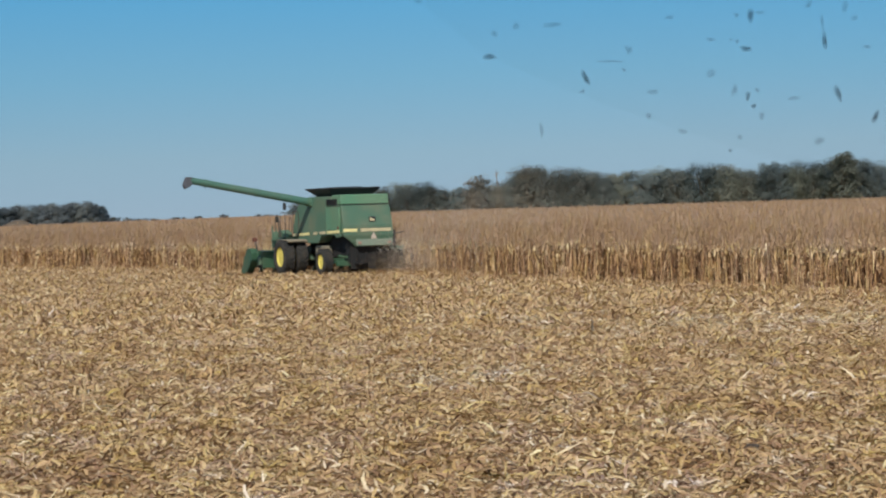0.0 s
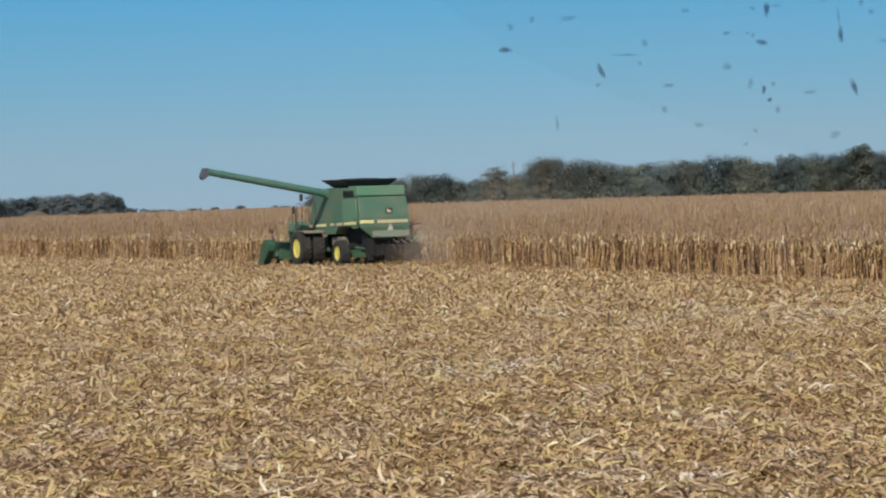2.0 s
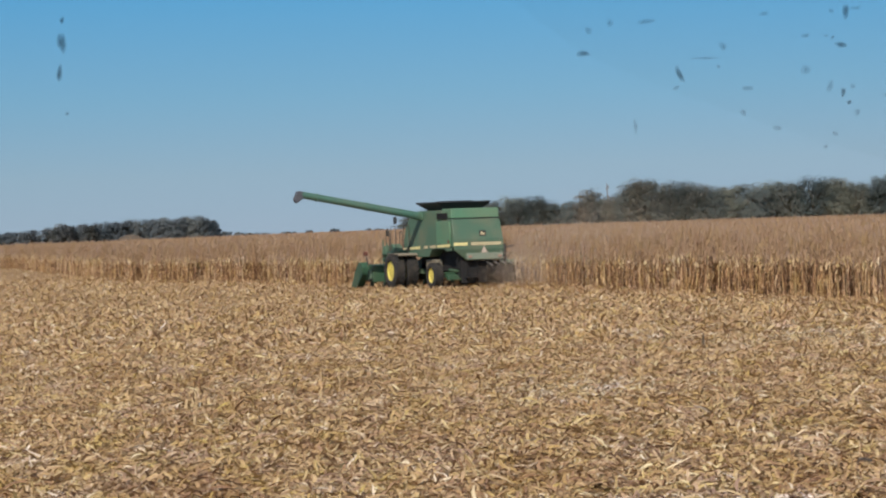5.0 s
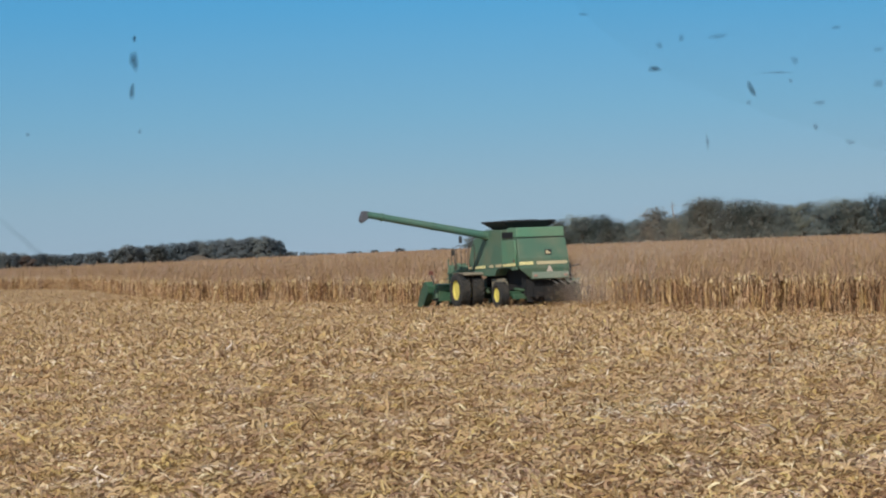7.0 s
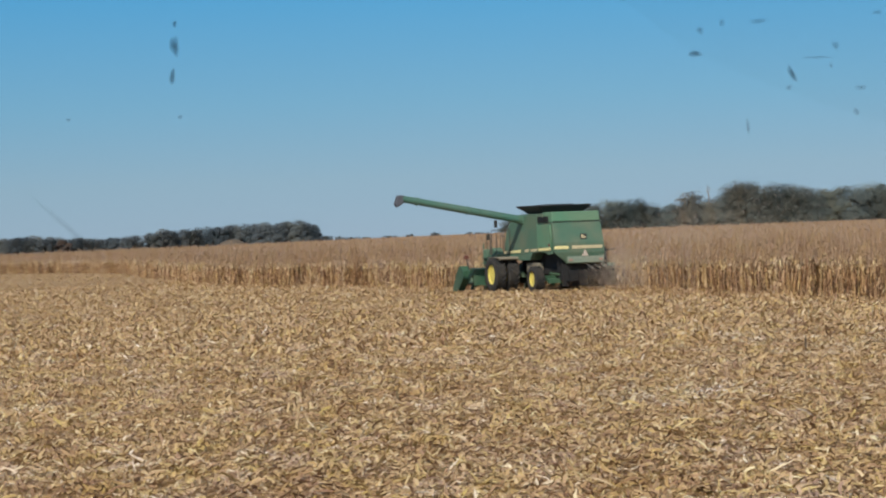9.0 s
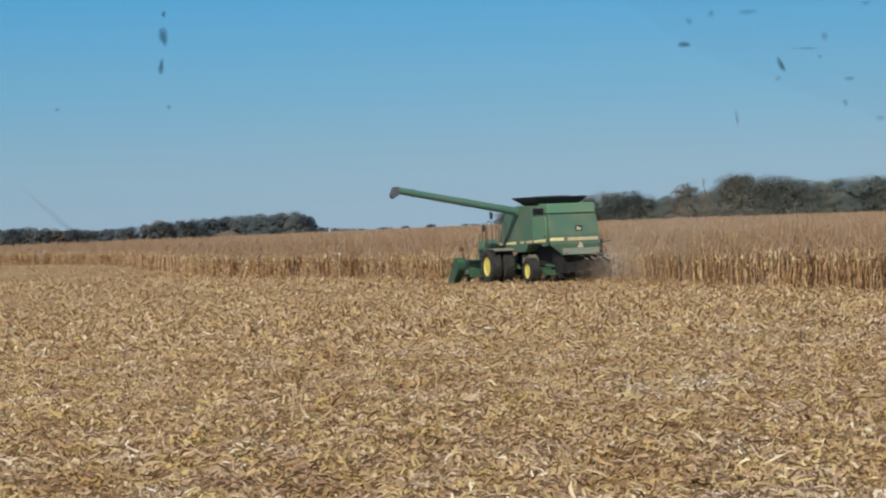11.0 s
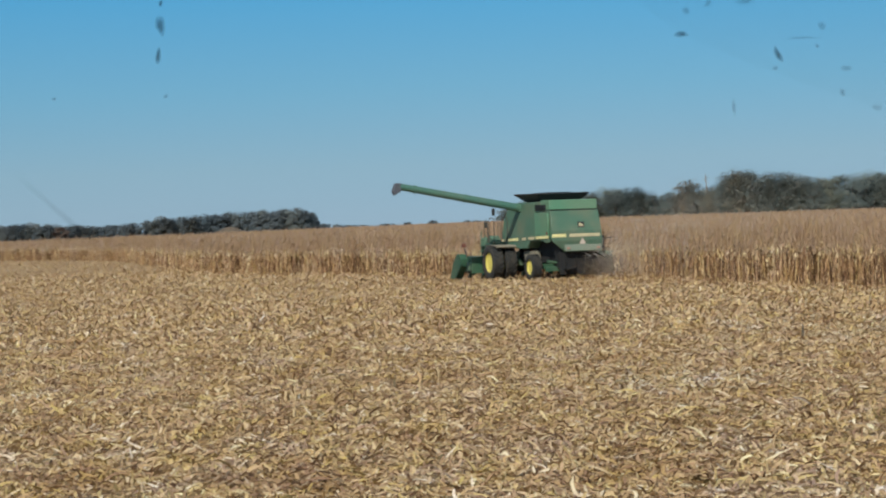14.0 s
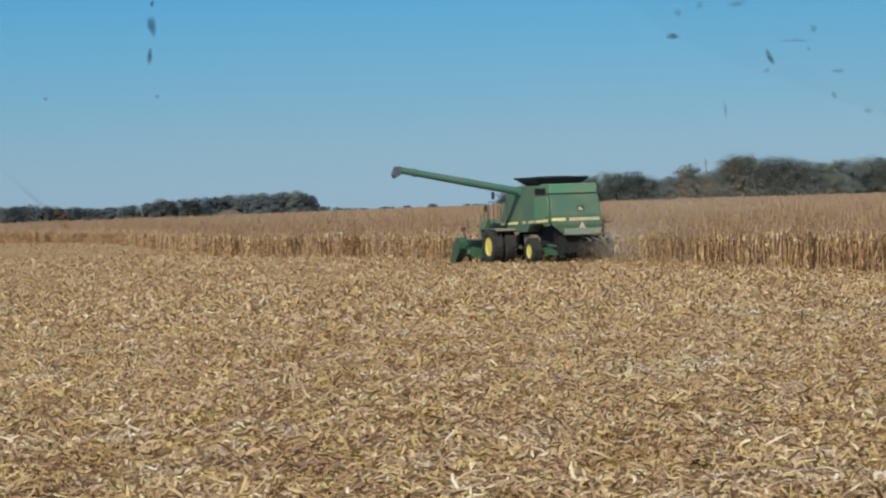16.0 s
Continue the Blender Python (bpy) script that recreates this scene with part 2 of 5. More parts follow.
def dirt_mat(name, colour, cover):
    """Dried mud on glass: thicker in the middle of each piece, thin and see-through where the noise thins it."""
    def build(nt, b):
        out = nt.nodes["Material Output"]
        b.inputs["Base Color"].default_value = (*colour, 1)
        b.inputs["Roughness"].default_value = 0.9
        tr = nt.nodes.new("ShaderNodeBsdfTransparent")
        mx = nt.nodes.new("ShaderNodeMixShader")
        n = noise_node(nt, 500.0, 3)
        r = ramp_node(nt, [(0.25, (cover * 0.6,) * 3), (0.7, (cover,) * 3)])
        nt.links.new(n.outputs["Fac"], r.inputs[0])
        nt.links.new(r.outputs[0], mx.inputs[0])
        nt.links.new(tr.outputs[0], mx.inputs[1])
        nt.links.new(b.outputs[0], mx.inputs[2])
        nt.links.new(mx.outputs[0], out.inputs[0])
    return material(name, build)


M_MUD = dirt_mat("dried_mud", (0.055, 0.05, 0.085), 0.26)
M_MUD_THIN = dirt_mat("thin_mud", (0.10, 0.12, 0.16), 0.085)
M_FILM = dirt_mat("dust_film", (0.30, 0.32, 0.34), 0.034)
M_SMEAR = dirt_mat("smear", (0.16, 0.17, 0.22), 0.035)


# ---- mesh helpers ----
def part(name, bm, mat, parent=None, label="", smooth=False):
    """Links a bmesh as one mesh object under a thing or a part."""
    me = bpy.data.meshes.new(name)
    bm.to_mesh(me)
    bm.free()
    me.materials.append(mat)
    if smooth:
        for p in me.polygons:
            p.use_smooth = True
    ob = new(name, me)
    if parent is not None:
        ob.parent = parent
    if label:
        ob["label"] = label
    return ob


def box(bm, x0, x1, y0, y1, z0, z1, bevel=0.0):
    r = bmesh.ops.create_cube(bm, size=1.0, matrix=Matrix.Translation(((x0 + x1) / 2, (y0 + y1) / 2, (z0 + z1) / 2)) @ Matrix.Diagonal((x1 - x0, y1 - y0, z1 - z0, 1)))
    if bevel:
        vs = set(r["verts"])
        es = [e for e in bm.edges if e.verts[0] in vs and e.verts[1] in vs]
        bmesh.ops.bevel(bm, geom=es, offset=bevel, segments=2, affect="EDGES", profile=0.6)
    return bm


def a_box(*a, **k):
    return box(bmesh.new(), *a, **k)


def prism(outline, axis, lo, hi, bevel=0.0):
    """An outline of (u, v) pairs drawn out along an axis: x takes (y, z), y takes (x, z), z takes (x, y)."""
    bm = bmesh.new()
    def at(u, v, w):
        return {"x": (w, u, v), "y": (u, w, v), "z": (u, v, w)}[axis]
    lower = [bm.verts.new(at(u, v, lo)) for u, v in outline]
    upper = [bm.verts.new(at(u, v, hi)) for u, v in outline]
    bm.faces.new(lower)
    bm.faces.new(upper)
    n = len(outline)
    for i in range(n):
        bm.faces.new((lower[i], lower[(i + 1) % n], upper[(i + 1) % n], upper[i]))
    bmesh.ops.recalc_face_normals(bm, faces=bm.faces)
    if bevel:
        bmesh.ops.bevel(bm, geom=list(bm.edges), offset=bevel, segments=2, affect="EDGES", profile=0.6)
    return bm


def tube(bm, a, b, ra, rb=None, seg=12):
    a, b = Vector(a), Vector(b)
    rb = ra if rb is None else rb
    q = (b - a).to_track_quat("Z", "Y").to_matrix().to_4x4()
    bmesh.ops.create_cone(bm, cap_ends=True, segments=seg, radius1=ra, radius2=rb, depth=(b - a).length,
                          matrix=Matrix.Translation((a + b) / 2) @ q)
    return bm


def pipe(points, r, seg=8):
    bm = bmesh.new()
    for a, b in zip(points, points[1:]):
        tube(bm, a, b, r, seg=seg)
    return bm


def lathe(profile, seg=28):
    """A wheel-like solid about the x axis from (x, radius) pairs."""
    bm = bmesh.new()
    rings = []
    for x, r in profile:
        rings.append([bm.verts.new((x, r * math.cos(2 * math.pi * i / seg), r * math.sin(2 * math.pi * i / seg))) for i in range(seg)])
    for p, q in zip(rings, rings[1:]):
        for i in range(seg):
            bm.faces.new((p[i], p[(i + 1) % seg], q[(i + 1) % seg], q[i]))
    bm.faces.new(rings[0])
    bm.faces.new(rings[-1])
    bmesh.ops.recalc_face_normals(bm, faces=bm.faces)
    return bm


def mesh_from(name, verts, faces, mats, mat_index=None):
    """One mesh object from arrays of vertices and quads."""
    me = bpy.data.meshes.new(name)
    nf = len(faces)
    me.vertices.add(len(verts))
    me.vertices.foreach_set("co", np.asarray(verts, np.float32).ravel())
    me.loops.add(nf * 4)
    me.loops.foreach_set("vertex_index", np.asarray(faces, np.int32).ravel())
    me.polygons.add(nf)
    me.polygons.foreach_set("loop_start", np.arange(0, nf * 4, 4, dtype=np.int32))
    for m in mats:
        me.materials.append(m)
    if mat_index is not None:
        me.polygons.foreach_set("material_index", np.asarray(mat_index, np.int32))
    me.update(calc_edges=True)
    return me


def strips(points, side, widths):
    """Ribbons: points (n, k, 3), sideways unit vectors (n, 3), widths (n, k) -> vertices, quads."""
    n, k, _ = points.shape
    off = side[:, None, :] * widths[:, :, None] / 2
    v = np.stack([points - off, points + off], 2).reshape(-1, 3)
    base = np.arange(n)[:, None] * 2 * k + 2 * np.arange(k - 1)[None, :]
    f = np.stack([base, base + 1, base + 3, base + 2], -1).reshape(-1, 4)
    return v, f


def joined(parts_list):
    vs, fs, ms, o = [], [], [], 0
    for v, f, m in parts_list:
        vs.append(v)
        fs.append(f + o)
        ms.append(np.full(len(f), m))
        o += len(v)
    return np.concatenate(vs), np.concatenate(fs), np.concatenate(ms)


# ---- the lie of the land ----
def smooth01(v):
    v = np.clip(v, 0, 1)
    return v * v * (3 - 2 * v)


def land(x, y):
    """The field lies almost flat; far off it lifts a little to the right and falls to the left."""
    x, y = np.asarray(x, float), np.asarray(y, float)
    d = np.hypot(x, y)
    return 0.35 * smooth01((d - 170) / 300) * smooth01((x + 50) / 90) - 1.9 * smooth01((d - 260) / 500) * smooth01((-x - 15) / 110)


def clods(x, y):
    return (0.034 * np.sin(x * 1.7 + 0.6 * np.sin(y * 0.9)) * np.sin(y * 1.3 + 0.5) + 0.022 * np.sin(x * 4.1 + y * 2.7)
            + 0.020 * np.sin(x * 2.9 - y * 1.9 + 1.7 * np.sin(x * 0.8 + y * 0.5)))


def ground_z(x, y):
    near = 1 - smooth01((np.hypot(x, y) - 120) / 60)
    return land(x, y) + near * clods(np.asarray(x, float), np.asarray(y, float))


def build_ground():
    xs = np.unique(np.concatenate([np.linspace(-3200, -80, 20), np.linspace(-80, -30, 30), np.linspace(-30, 40, 150), np.linspace(40, 120, 40), np.linspace(120, 3200, 20)]))
    ys = np.unique(np.concatenate([np.linspace(-3200, -20, 16), np.linspace(-20, 20, 12), np.linspace(20, 180, 260), np.linspace(180, 500, 50), np.linspace(500, 4200, 24)]))
    X, Y = np.meshgrid(xs, ys)
    V = np.stack([X, Y, ground_z(X, Y)], -1).reshape(-1, 3)
    nx = len(xs)
    i, j = np.meshgrid(np.arange(nx - 1), np.arange(len(ys) - 1))
    b = (j * nx + i).ravel()
    F = np.stack([b, b + 1, b + nx + 1, b + nx], -1)
    me = mesh_from("ground", V, F, [M_SOIL])
    me.polygons.foreach_set("use_smooth", np.ones(len(F), bool))
    return tagged(new("ground", me), "brown field soil under harvested corn stubble", "ground", kind="structure")


ground = build_ground()

# the edge of the standing corn, from near right to far left, and the far sides that close it
CORN = [(25.9, 57.6), (20.0, 88.3), (16.0, 106.6), (11.6, 123.8), (8.5, 140.2), (7.7, 145.9), (6.1, 153.1), (1.0, 151.2), (0.2, 155.0), (-3.6, 168.5), (-13.2, 188.8), (-17.6, 207.1),
        (-33.0, 296), (-45, 335), (-58, 363), (-130, 520), (-260, 780), (400, 780), (260, 60)]


def inside(x, y, poly):
    r = np.zeros(np.shape(x), bool)
    n = len(poly)
    for k in range(n):
        (x1, y1), (x2, y2) = poly[k], poly[(k + 1) % n]
        if y1 == y2:
            continue
        c = ((y1 > y) != (y2 > y)) & (x < (x2 - x1) * (y - y1) / (y2 - y1) + x1)
        r ^= c
    return r


def edge_gap(x, y):
    """Metres from the front edge of the standing corn."""
    d = np.full(np.shape(x), 1e9)
    for (x1, y1), (x2, y2) in zip(CORN[:16], CORN[1:16]):
        dx, dy = x2 - x1, y2 - y1
        t = np.clip(((x - x1) * dx + (y - y1) * dy) / (dx * dx + dy * dy), 0, 1)
        d = np.minimum(d, np.hypot(x - x1 - t * dx, y - y1 - t * dy))
    return d


def unit(v):
    return v / np.linalg.norm(v, axis=-1, keepdims=True)


# ---- harvested ground: chopped leaves, husks and stubble ----
def scatter(n, r0, r1, a0=-12.5, a1=15.5):
    r = np.sqrt(rng.uniform(r0 * r0, r1 * r1, n))
    a = np.radians(rng.uniform(a0, a1, n))
    x, y = r * np.sin(a), r * np.cos(a)
    keep = ~inside(x, y, CORN)
    return x[keep], y[keep]


def flakes(x, y, size, curled=False):
    n = len(x)
    L = np.clip(size * rng.lognormal(0, 0.42, n), 0.03, size * 2.4)
    if curled:
        Wd = np.clip(L * rng.uniform(0.06, 0.24, n), 0.010, 0.042)
    elif size > 0.13:
        Wd = np.clip(L * rng.uniform(0.14, 0.36, n), 0.015, 0.06)
    else:
        Wd = np.clip(L * rng.uniform(0.09, 0.34, n), 0.008, 0.040)
    h = rng.uniform(0, 2 * np.pi, n)
    rise = rng.normal(0.05, 0.34 if size > 0.13 and not curled else 0.24, n)
    d = np.stack([np.cos(h) * np.cos(rise), np.sin(h) * np.cos(rise), np.sin(rise)], -1)
    tilt = rng.normal(0, 0.42, n)
    s = np.stack([-np.sin(h) * np.cos(tilt), np.cos(h) * np.cos(tilt), np.sin(tilt)], -1)
    z = ground_z(x, y) + 0.012 + np.abs(np.sin(rise)) * L / 2 + np.abs(rng.normal(0, 0.022, n))
    c = np.stack([x, y, z], -1)
    bend = np.array([0, 0, 1.0])[None] * (rng.uniform(-0.15, 0.3, n) * L)[:, None]
    if curled:
        # leaf pieces that arch, sag and swing sideways along their length
        flat = np.stack([-np.sin(h), np.cos(h), np.zeros(n)], -1)
        swing, arch = rng.normal(0, 0.13, n) * L, rng.uniform(-0.06, 0.15, n) * L
        P = np.stack([c + d * (L * q)[:, None] + flat * (swing * (1 - 4 * q * q))[:, None] + np.array([0, 0, 1.0]) * (arch * (1 - 4 * q * q))[:, None] for q in (-0.5, -0.17, 0.17, 0.5)], 1)
        w = np.stack([Wd * rng.uniform(0.25, 0.9, n), Wd, Wd * rng.uniform(0.7, 1.0, n), Wd * rng.uniform(0.08, 0.5, n)], 1)
        return strips(P, s, w)
    if size > 0.12:
        P = np.stack([c - d * L[:, None] / 2, c + d * L[:, None] / 2], 1)
        return strips(P, s, np.stack([Wd, Wd * rng.uniform(0.2, 0.9, n)], 1))
    P = np.stack([c - d * L[:, None] / 2, c + bend, c + d * L[:, None] / 2], 1)
    w = np.stack([Wd * rng.uniform(0.3, 1, n), Wd, Wd * rng.uniform(0.1, 0.8, n)], 1)
    return strips(P, s, w)


def stubs(x, y, hgt):
    """Cut stalks that still stand: three-sided stems."""
    n = len(x)
    H = hgt * rng.uniform(0.5, 1.3, n)
    lean = rng.normal(0, 0.22, (n, 2))
    b = np.stack([x, y, ground_z(x, y) - 0.03], -1)
    t = b + np.stack([lean[:, 0] * H, lean[:, 1] * H, H], -1)
    P = np.stack([b, t], 1)
    out = []
    for ang in (0.3, 1.35, 2.4):
        s = np.tile([math.cos(ang), math.sin(ang), 0], (n, 1))
        out.append(strips(P, s, np.full((n, 2), 0.024)))
    return out


def row_points(r0, r1, keep_share):
    """Points on the drilled rows, 0.76 m apart, which run with the combine."""
    c, s = math.cos(HEAD), math.sin(HEAD)
    u = np.arange(-40, 110, 0.762)
    v = np.arange(-10, 260, 0.17)
    U, V = np.meshgrid(u, v)
    U = U + rng.normal(0, 0.05, U.shape)
    V = V + rng.normal(0, 0.07, V.shape)
    x, y = (U * c - V * s).ravel(), (U * s + V * c).ravel()
    r, a = np.hypot(x, y), np.degrees(np.arctan2(x, y))
    k = (r > r0) & (r < r1) & (a > -12.5) & (a < 15.5) & (rng.random(x.shape) < keep_share)
    return x[k], y[k]


HEAD = radians(21)
COMBINE_AT = (6.02, 143.6)


def build_residue():
    groups = []
    for n, r0, r1, size in ((125000, 26, 46, 0.100), (120000, 46, 75, 0.118), (125000, 75, 120, 0.158), (105000, 120, 215, 0.185), (45000, 205, 420, 0.22)):
        x, y = scatter(n, r0, r1)
        v, f = flakes(x, y, size)
        groups.append((v, f, 0))
    for n, r0, r1, size in ((30000, 26, 46, 0.17), (24000, 46, 75, 0.18)):
        x, y = scatter(n, r0, r1)
        v, f = flakes(x, y, size, True)
        groups.append((v, f, 0))
    # bleached husks left in a broad swath
    for cx, cy, su, sw, n in ((12.6, 70.5, 3.3, 2.4, 8500), (3.7, 53.0, 1.1, 2.6, 2600), (8.6, 78.0, 4.0, 4.0, 3500)):
        u, w = rng.normal(0, su, n), rng.normal(0, sw, n)
        v, f = flakes(cx + u - 0.1 * w, cy + w, 0.10, True)
        groups.append((v, f, 3))
    x, y = row_points(27, 215, 0.16)
    k = ~inside(x, y, CORN)
    x, y = x[k], y[k]
    k = rng.random(len(x)) < 0.45
    for v, f in stubs(x[~k], y[~k], 0.17):
        groups.append((v, f, 1))
    for v, f in stubs(x[k], y[k], 0.21):
        groups.append((v, f, 2))
    # taller trash and broken stems at the foot of the standing rows
    x, y = row_points(40, 215, 0.55)
    k = ~inside(x, y, CORN)
    x, y = x[k], y[k]
    k = (edge_gap(x, y) < 2.2) & (np.hypot(x - COMBINE_AT[0], y - COMBINE_AT[1]) > 4)
    x, y = x[k], y[k]
    for v, f in stubs(x, y, 0.30):
        groups.append((v, f, 1))
    for turn in range(2):
        v, f = flakes(x + rng.normal(0, 0.3, len(x)), y + rng.normal(0, 0.3, len(x)), 0.30, True)
        v[:, 2] += np.repeat(rng.uniform(0, 0.16, len(x)), 8)
        groups.append((v, f, 0))
    v, f, m = joined(groups)
    me = mesh_from("corn_residue", v, f, [M_HUSK, M_STALK, M_EAR, M_BLEACHED], m)
    return tagged(new("corn_residue", me), "chopped dry corn leaves, husks and short stubble covering the ground", "stubble", kind="stuff")


build_residue()


# ---- standing corn ----
def corn_plants(x, y, detail, hang_in=0.72):
    """Dry corn: a stem, pale leaves and a husked ear below, thin brown leaves and a tassel above."""
    n = len(x)
    z0 = land(x, y)
    H = rng.normal(2.35, 0.17, n)
    lean = rng.normal(0, 0.05, (n, 2))
    base = np.stack([x, y, z0 - 0.03], -1)
    zz = np.array([0, 0, 1.0])

    def up(t):
        t = np.broadcast_to(np.asarray(t, float), (n,))
        return base + np.stack([lean[:, 0] * H * t, lean[:, 1] * H * t, H * t], -1)

    out = []
    thick = 0.028 if detail > 1 else 0.04
    for lo, hi, w0, w1, mat in ((0.0, 0.5, thick, thick * 0.8, 0), (0.5, 0.88, thick * 0.7, thick * 0.35, 2))[0 if detail else 1:]:
        P = np.stack([up(lo), up(hi)], 1)
        wd = np.tile([w0, w1], (n, 1))
        for ang in ((0.1, 1.6) if detail > 1 else (0.1,)):
            s = np.tile([math.cos(ang), math.sin(ang), 0], (n, 1))
            out.append((*strips(P, s, wd), mat))

    def leaves(count, lo, hi, l0, l1, wmax, mat, reach=1.0):
        for i in range(count):
            t = lo + (hi - lo) * (i + rng.random(n)) / count
            a = rng.uniform(0, 2 * np.pi, n)
            L = rng.uniform(l0, l1, n)
            d = np.stack([np.cos(a), np.sin(a), np.zeros(n)], -1)
            s = unit(np.stack([-np.sin(a), np.cos(a), rng.normal(0, 0.5, n)], -1))
            p0 = up(t)
            p1 = p0 + d * (L * 0.33 * reach)[:, None] + zz * (L * rng.uniform(-0.1, 0.4, n))[:, None]
            p2 = p0 + d * (L * 0.55 * reach)[:, None] - zz * (L * rng.uniform(-0.1, 0.85 + (1 - reach) * 0.6, n))[:, None]
            if detail and mat != 2:
                w = np.stack([np.full(n, 0.03), rng.uniform(wmax * 0.5, wmax, n), np.full(n, 0.012)], 1)
                out.append((*strips(np.stack([p0, p1, p2], 1), s, w), mat))
            else:
                out.append((*strips(np.stack([p1, p2], 1), s, np.tile([wmax, wmax * 0.3], (n, 1))), mat))

    if detail > 1:
        leaves(5, 0.06, 0.52, 0.28, 0.60, 0.060, 1, hang_in)
        leaves(1, 0.44, 0.56, 0.20, 0.42, 0.060, 1, 0.8)
        leaves(1, 0.52, 0.66, 0.20, 0.36, 0.060, 3, 0.7)
        leaves(6, 0.58, 0.90, 0.18, 0.42, 0.045, 2)
        k = rng.random(n) < 0.95
        t = rng.uniform(0.50, 0.63, n)
        a = rng.uniform(0, 2 * np.pi, n)
        d = np.stack([np.cos(a), np.sin(a), np.zeros(n)], -1)
        p0 = up(t)
        hang = rng.uniform(-0.30, 0.12, n)
        p1 = p0 + d * 0.08 + zz * (hang * 0.5)[:, None]
        p2 = p0 + d * 0.14 + zz * hang[:, None]
        for q in (0.0, 1.57):
            s = unit(np.stack([-np.sin(a) * math.cos(q), np.cos(a) * math.cos(q), np.full(n, math.sin(q))], -1) + 1e-4)
            v, f = strips(np.stack([p0, p1, p2], 1)[k], s[k], np.tile([0.035, 0.078, 0.035], (int(k.sum()), 1)))
            out.append((v, f, 3))
    else:
        leaves(4 if detail else 2, 0.5, 0.9, 0.25, 0.55, 0.080, 2)
    for i in range(4 if detail > 1 else 3):
        a = rng.uniform(0, 2 * np.pi, n)
        sp = rng.uniform(0.02, 0.18, n)
        p0 = up(0.84)
        p1 = up(1.0) + np.stack([np.cos(a) * sp, np.sin(a) * sp, -sp * 0.6], -1)
        s = np.stack([np.cos(a + 1.2), np.sin(a + 1.2), np.zeros(n)], -1)
        out.append((*strips(np.stack([p0, p1], 1), s, np.tile([0.018, 0.012] if detail > 1 else [0.035, 0.022], (n, 1))), 2))
    return out


def build_corn():
    groups = []
    # the rows along the cut edge, plant by plant
    x, y = row_points(40, 215, 0.97)
    g = edge_gap(x, y)
    thin = np.sin(x * 1.9 + 1.3 * np.sin(y * 0.7)) + np.sin(y * 1.1 + x * 0.6) > 1.0
    k = inside(x, y, CORN) & (g < 5.0) & ~(thin & (g < 2.8))
    groups += corn_plants(x[k], y[k], 2)
    k = inside(x, y, CORN) & (g >= 5.0) & (g < 16) & (rng.random(x.shape) < 0.55)
    groups += corn_plants(x[k], y[k], 1)
    # the far face of the field
    x, y = rng.uniform(-80, -10, 60000), rng.uniform(205, 420, 60000)
    g = edge_gap(x, y)
    k = inside(x, y, CORN) & (g < 4.0)
    groups += corn_plants(x[k], y[k], 2, 1.0)
    # the field behind them, thinner with distance
    for n, r0, r1 in ((27000, 80, 260), (26000, 260, 460), (15000, 460, 760)):
        r = np.sqrt(rng.uniform(r0 * r0, r1 * r1, n))
        a = np.radians(rng.uniform(-12.5, 15.5, n))
        x, y = r * np.sin(a), r * np.cos(a)
        k = inside(x, y, CORN)
        x, y = x[k], y[k]
        k = edge_gap(x, y) > 4
        groups += corn_plants(x[k], y[k], 0)
    v, f, m = joined(groups)
    me = mesh_from("standing_corn", v, f, [M_STALK, M_LEAF, M_TOP, M_EAR], m)
    return tagged(new("standing_corn", me), "ripe dry brown standing corn with pale husked ears", "corn field", kind="stuff")


build_corn()


def build_canopy():
    """The closed mass of leaves inside the field, below the tassels."""
    xs = np.concatenate([np.linspace(-260, -60, 60), np.linspace(-59, 60, 160), np.linspace(61, 400, 90)])
    ys = np.concatenate([np.linspace(60, 260, 200), np.linspace(261, 780, 120)])
    X, Y = np.meshgrid(xs, ys)
    gap = edge_gap(X, Y)
    Z = land(X, Y) + 1.15 + 0.86 * smooth01((gap - 1.4) / 6) + 0.2 * rng.random(X.shape)
    ok = inside(X, Y, CORN) & (gap > 1.6)
    nx = len(xs)
    i, j = np.meshgrid(np.arange(nx - 1), np.arange(len(ys) - 1))
    b = (j * nx + i).ravel()
    F = np.stack([b, b + 1, b + nx + 1, b + nx], -1)
    F = F[ok.ravel()[F].all(1)]
    me = mesh_from("corn_canopy", np.stack([X, Y, Z], -1).reshape(-1, 3), F, [M_TOP])
    return tagged(new("corn_canopy", me), "dense brown upper leaves of the ripe corn", "corn field", kind="stuff")


build_canopy()


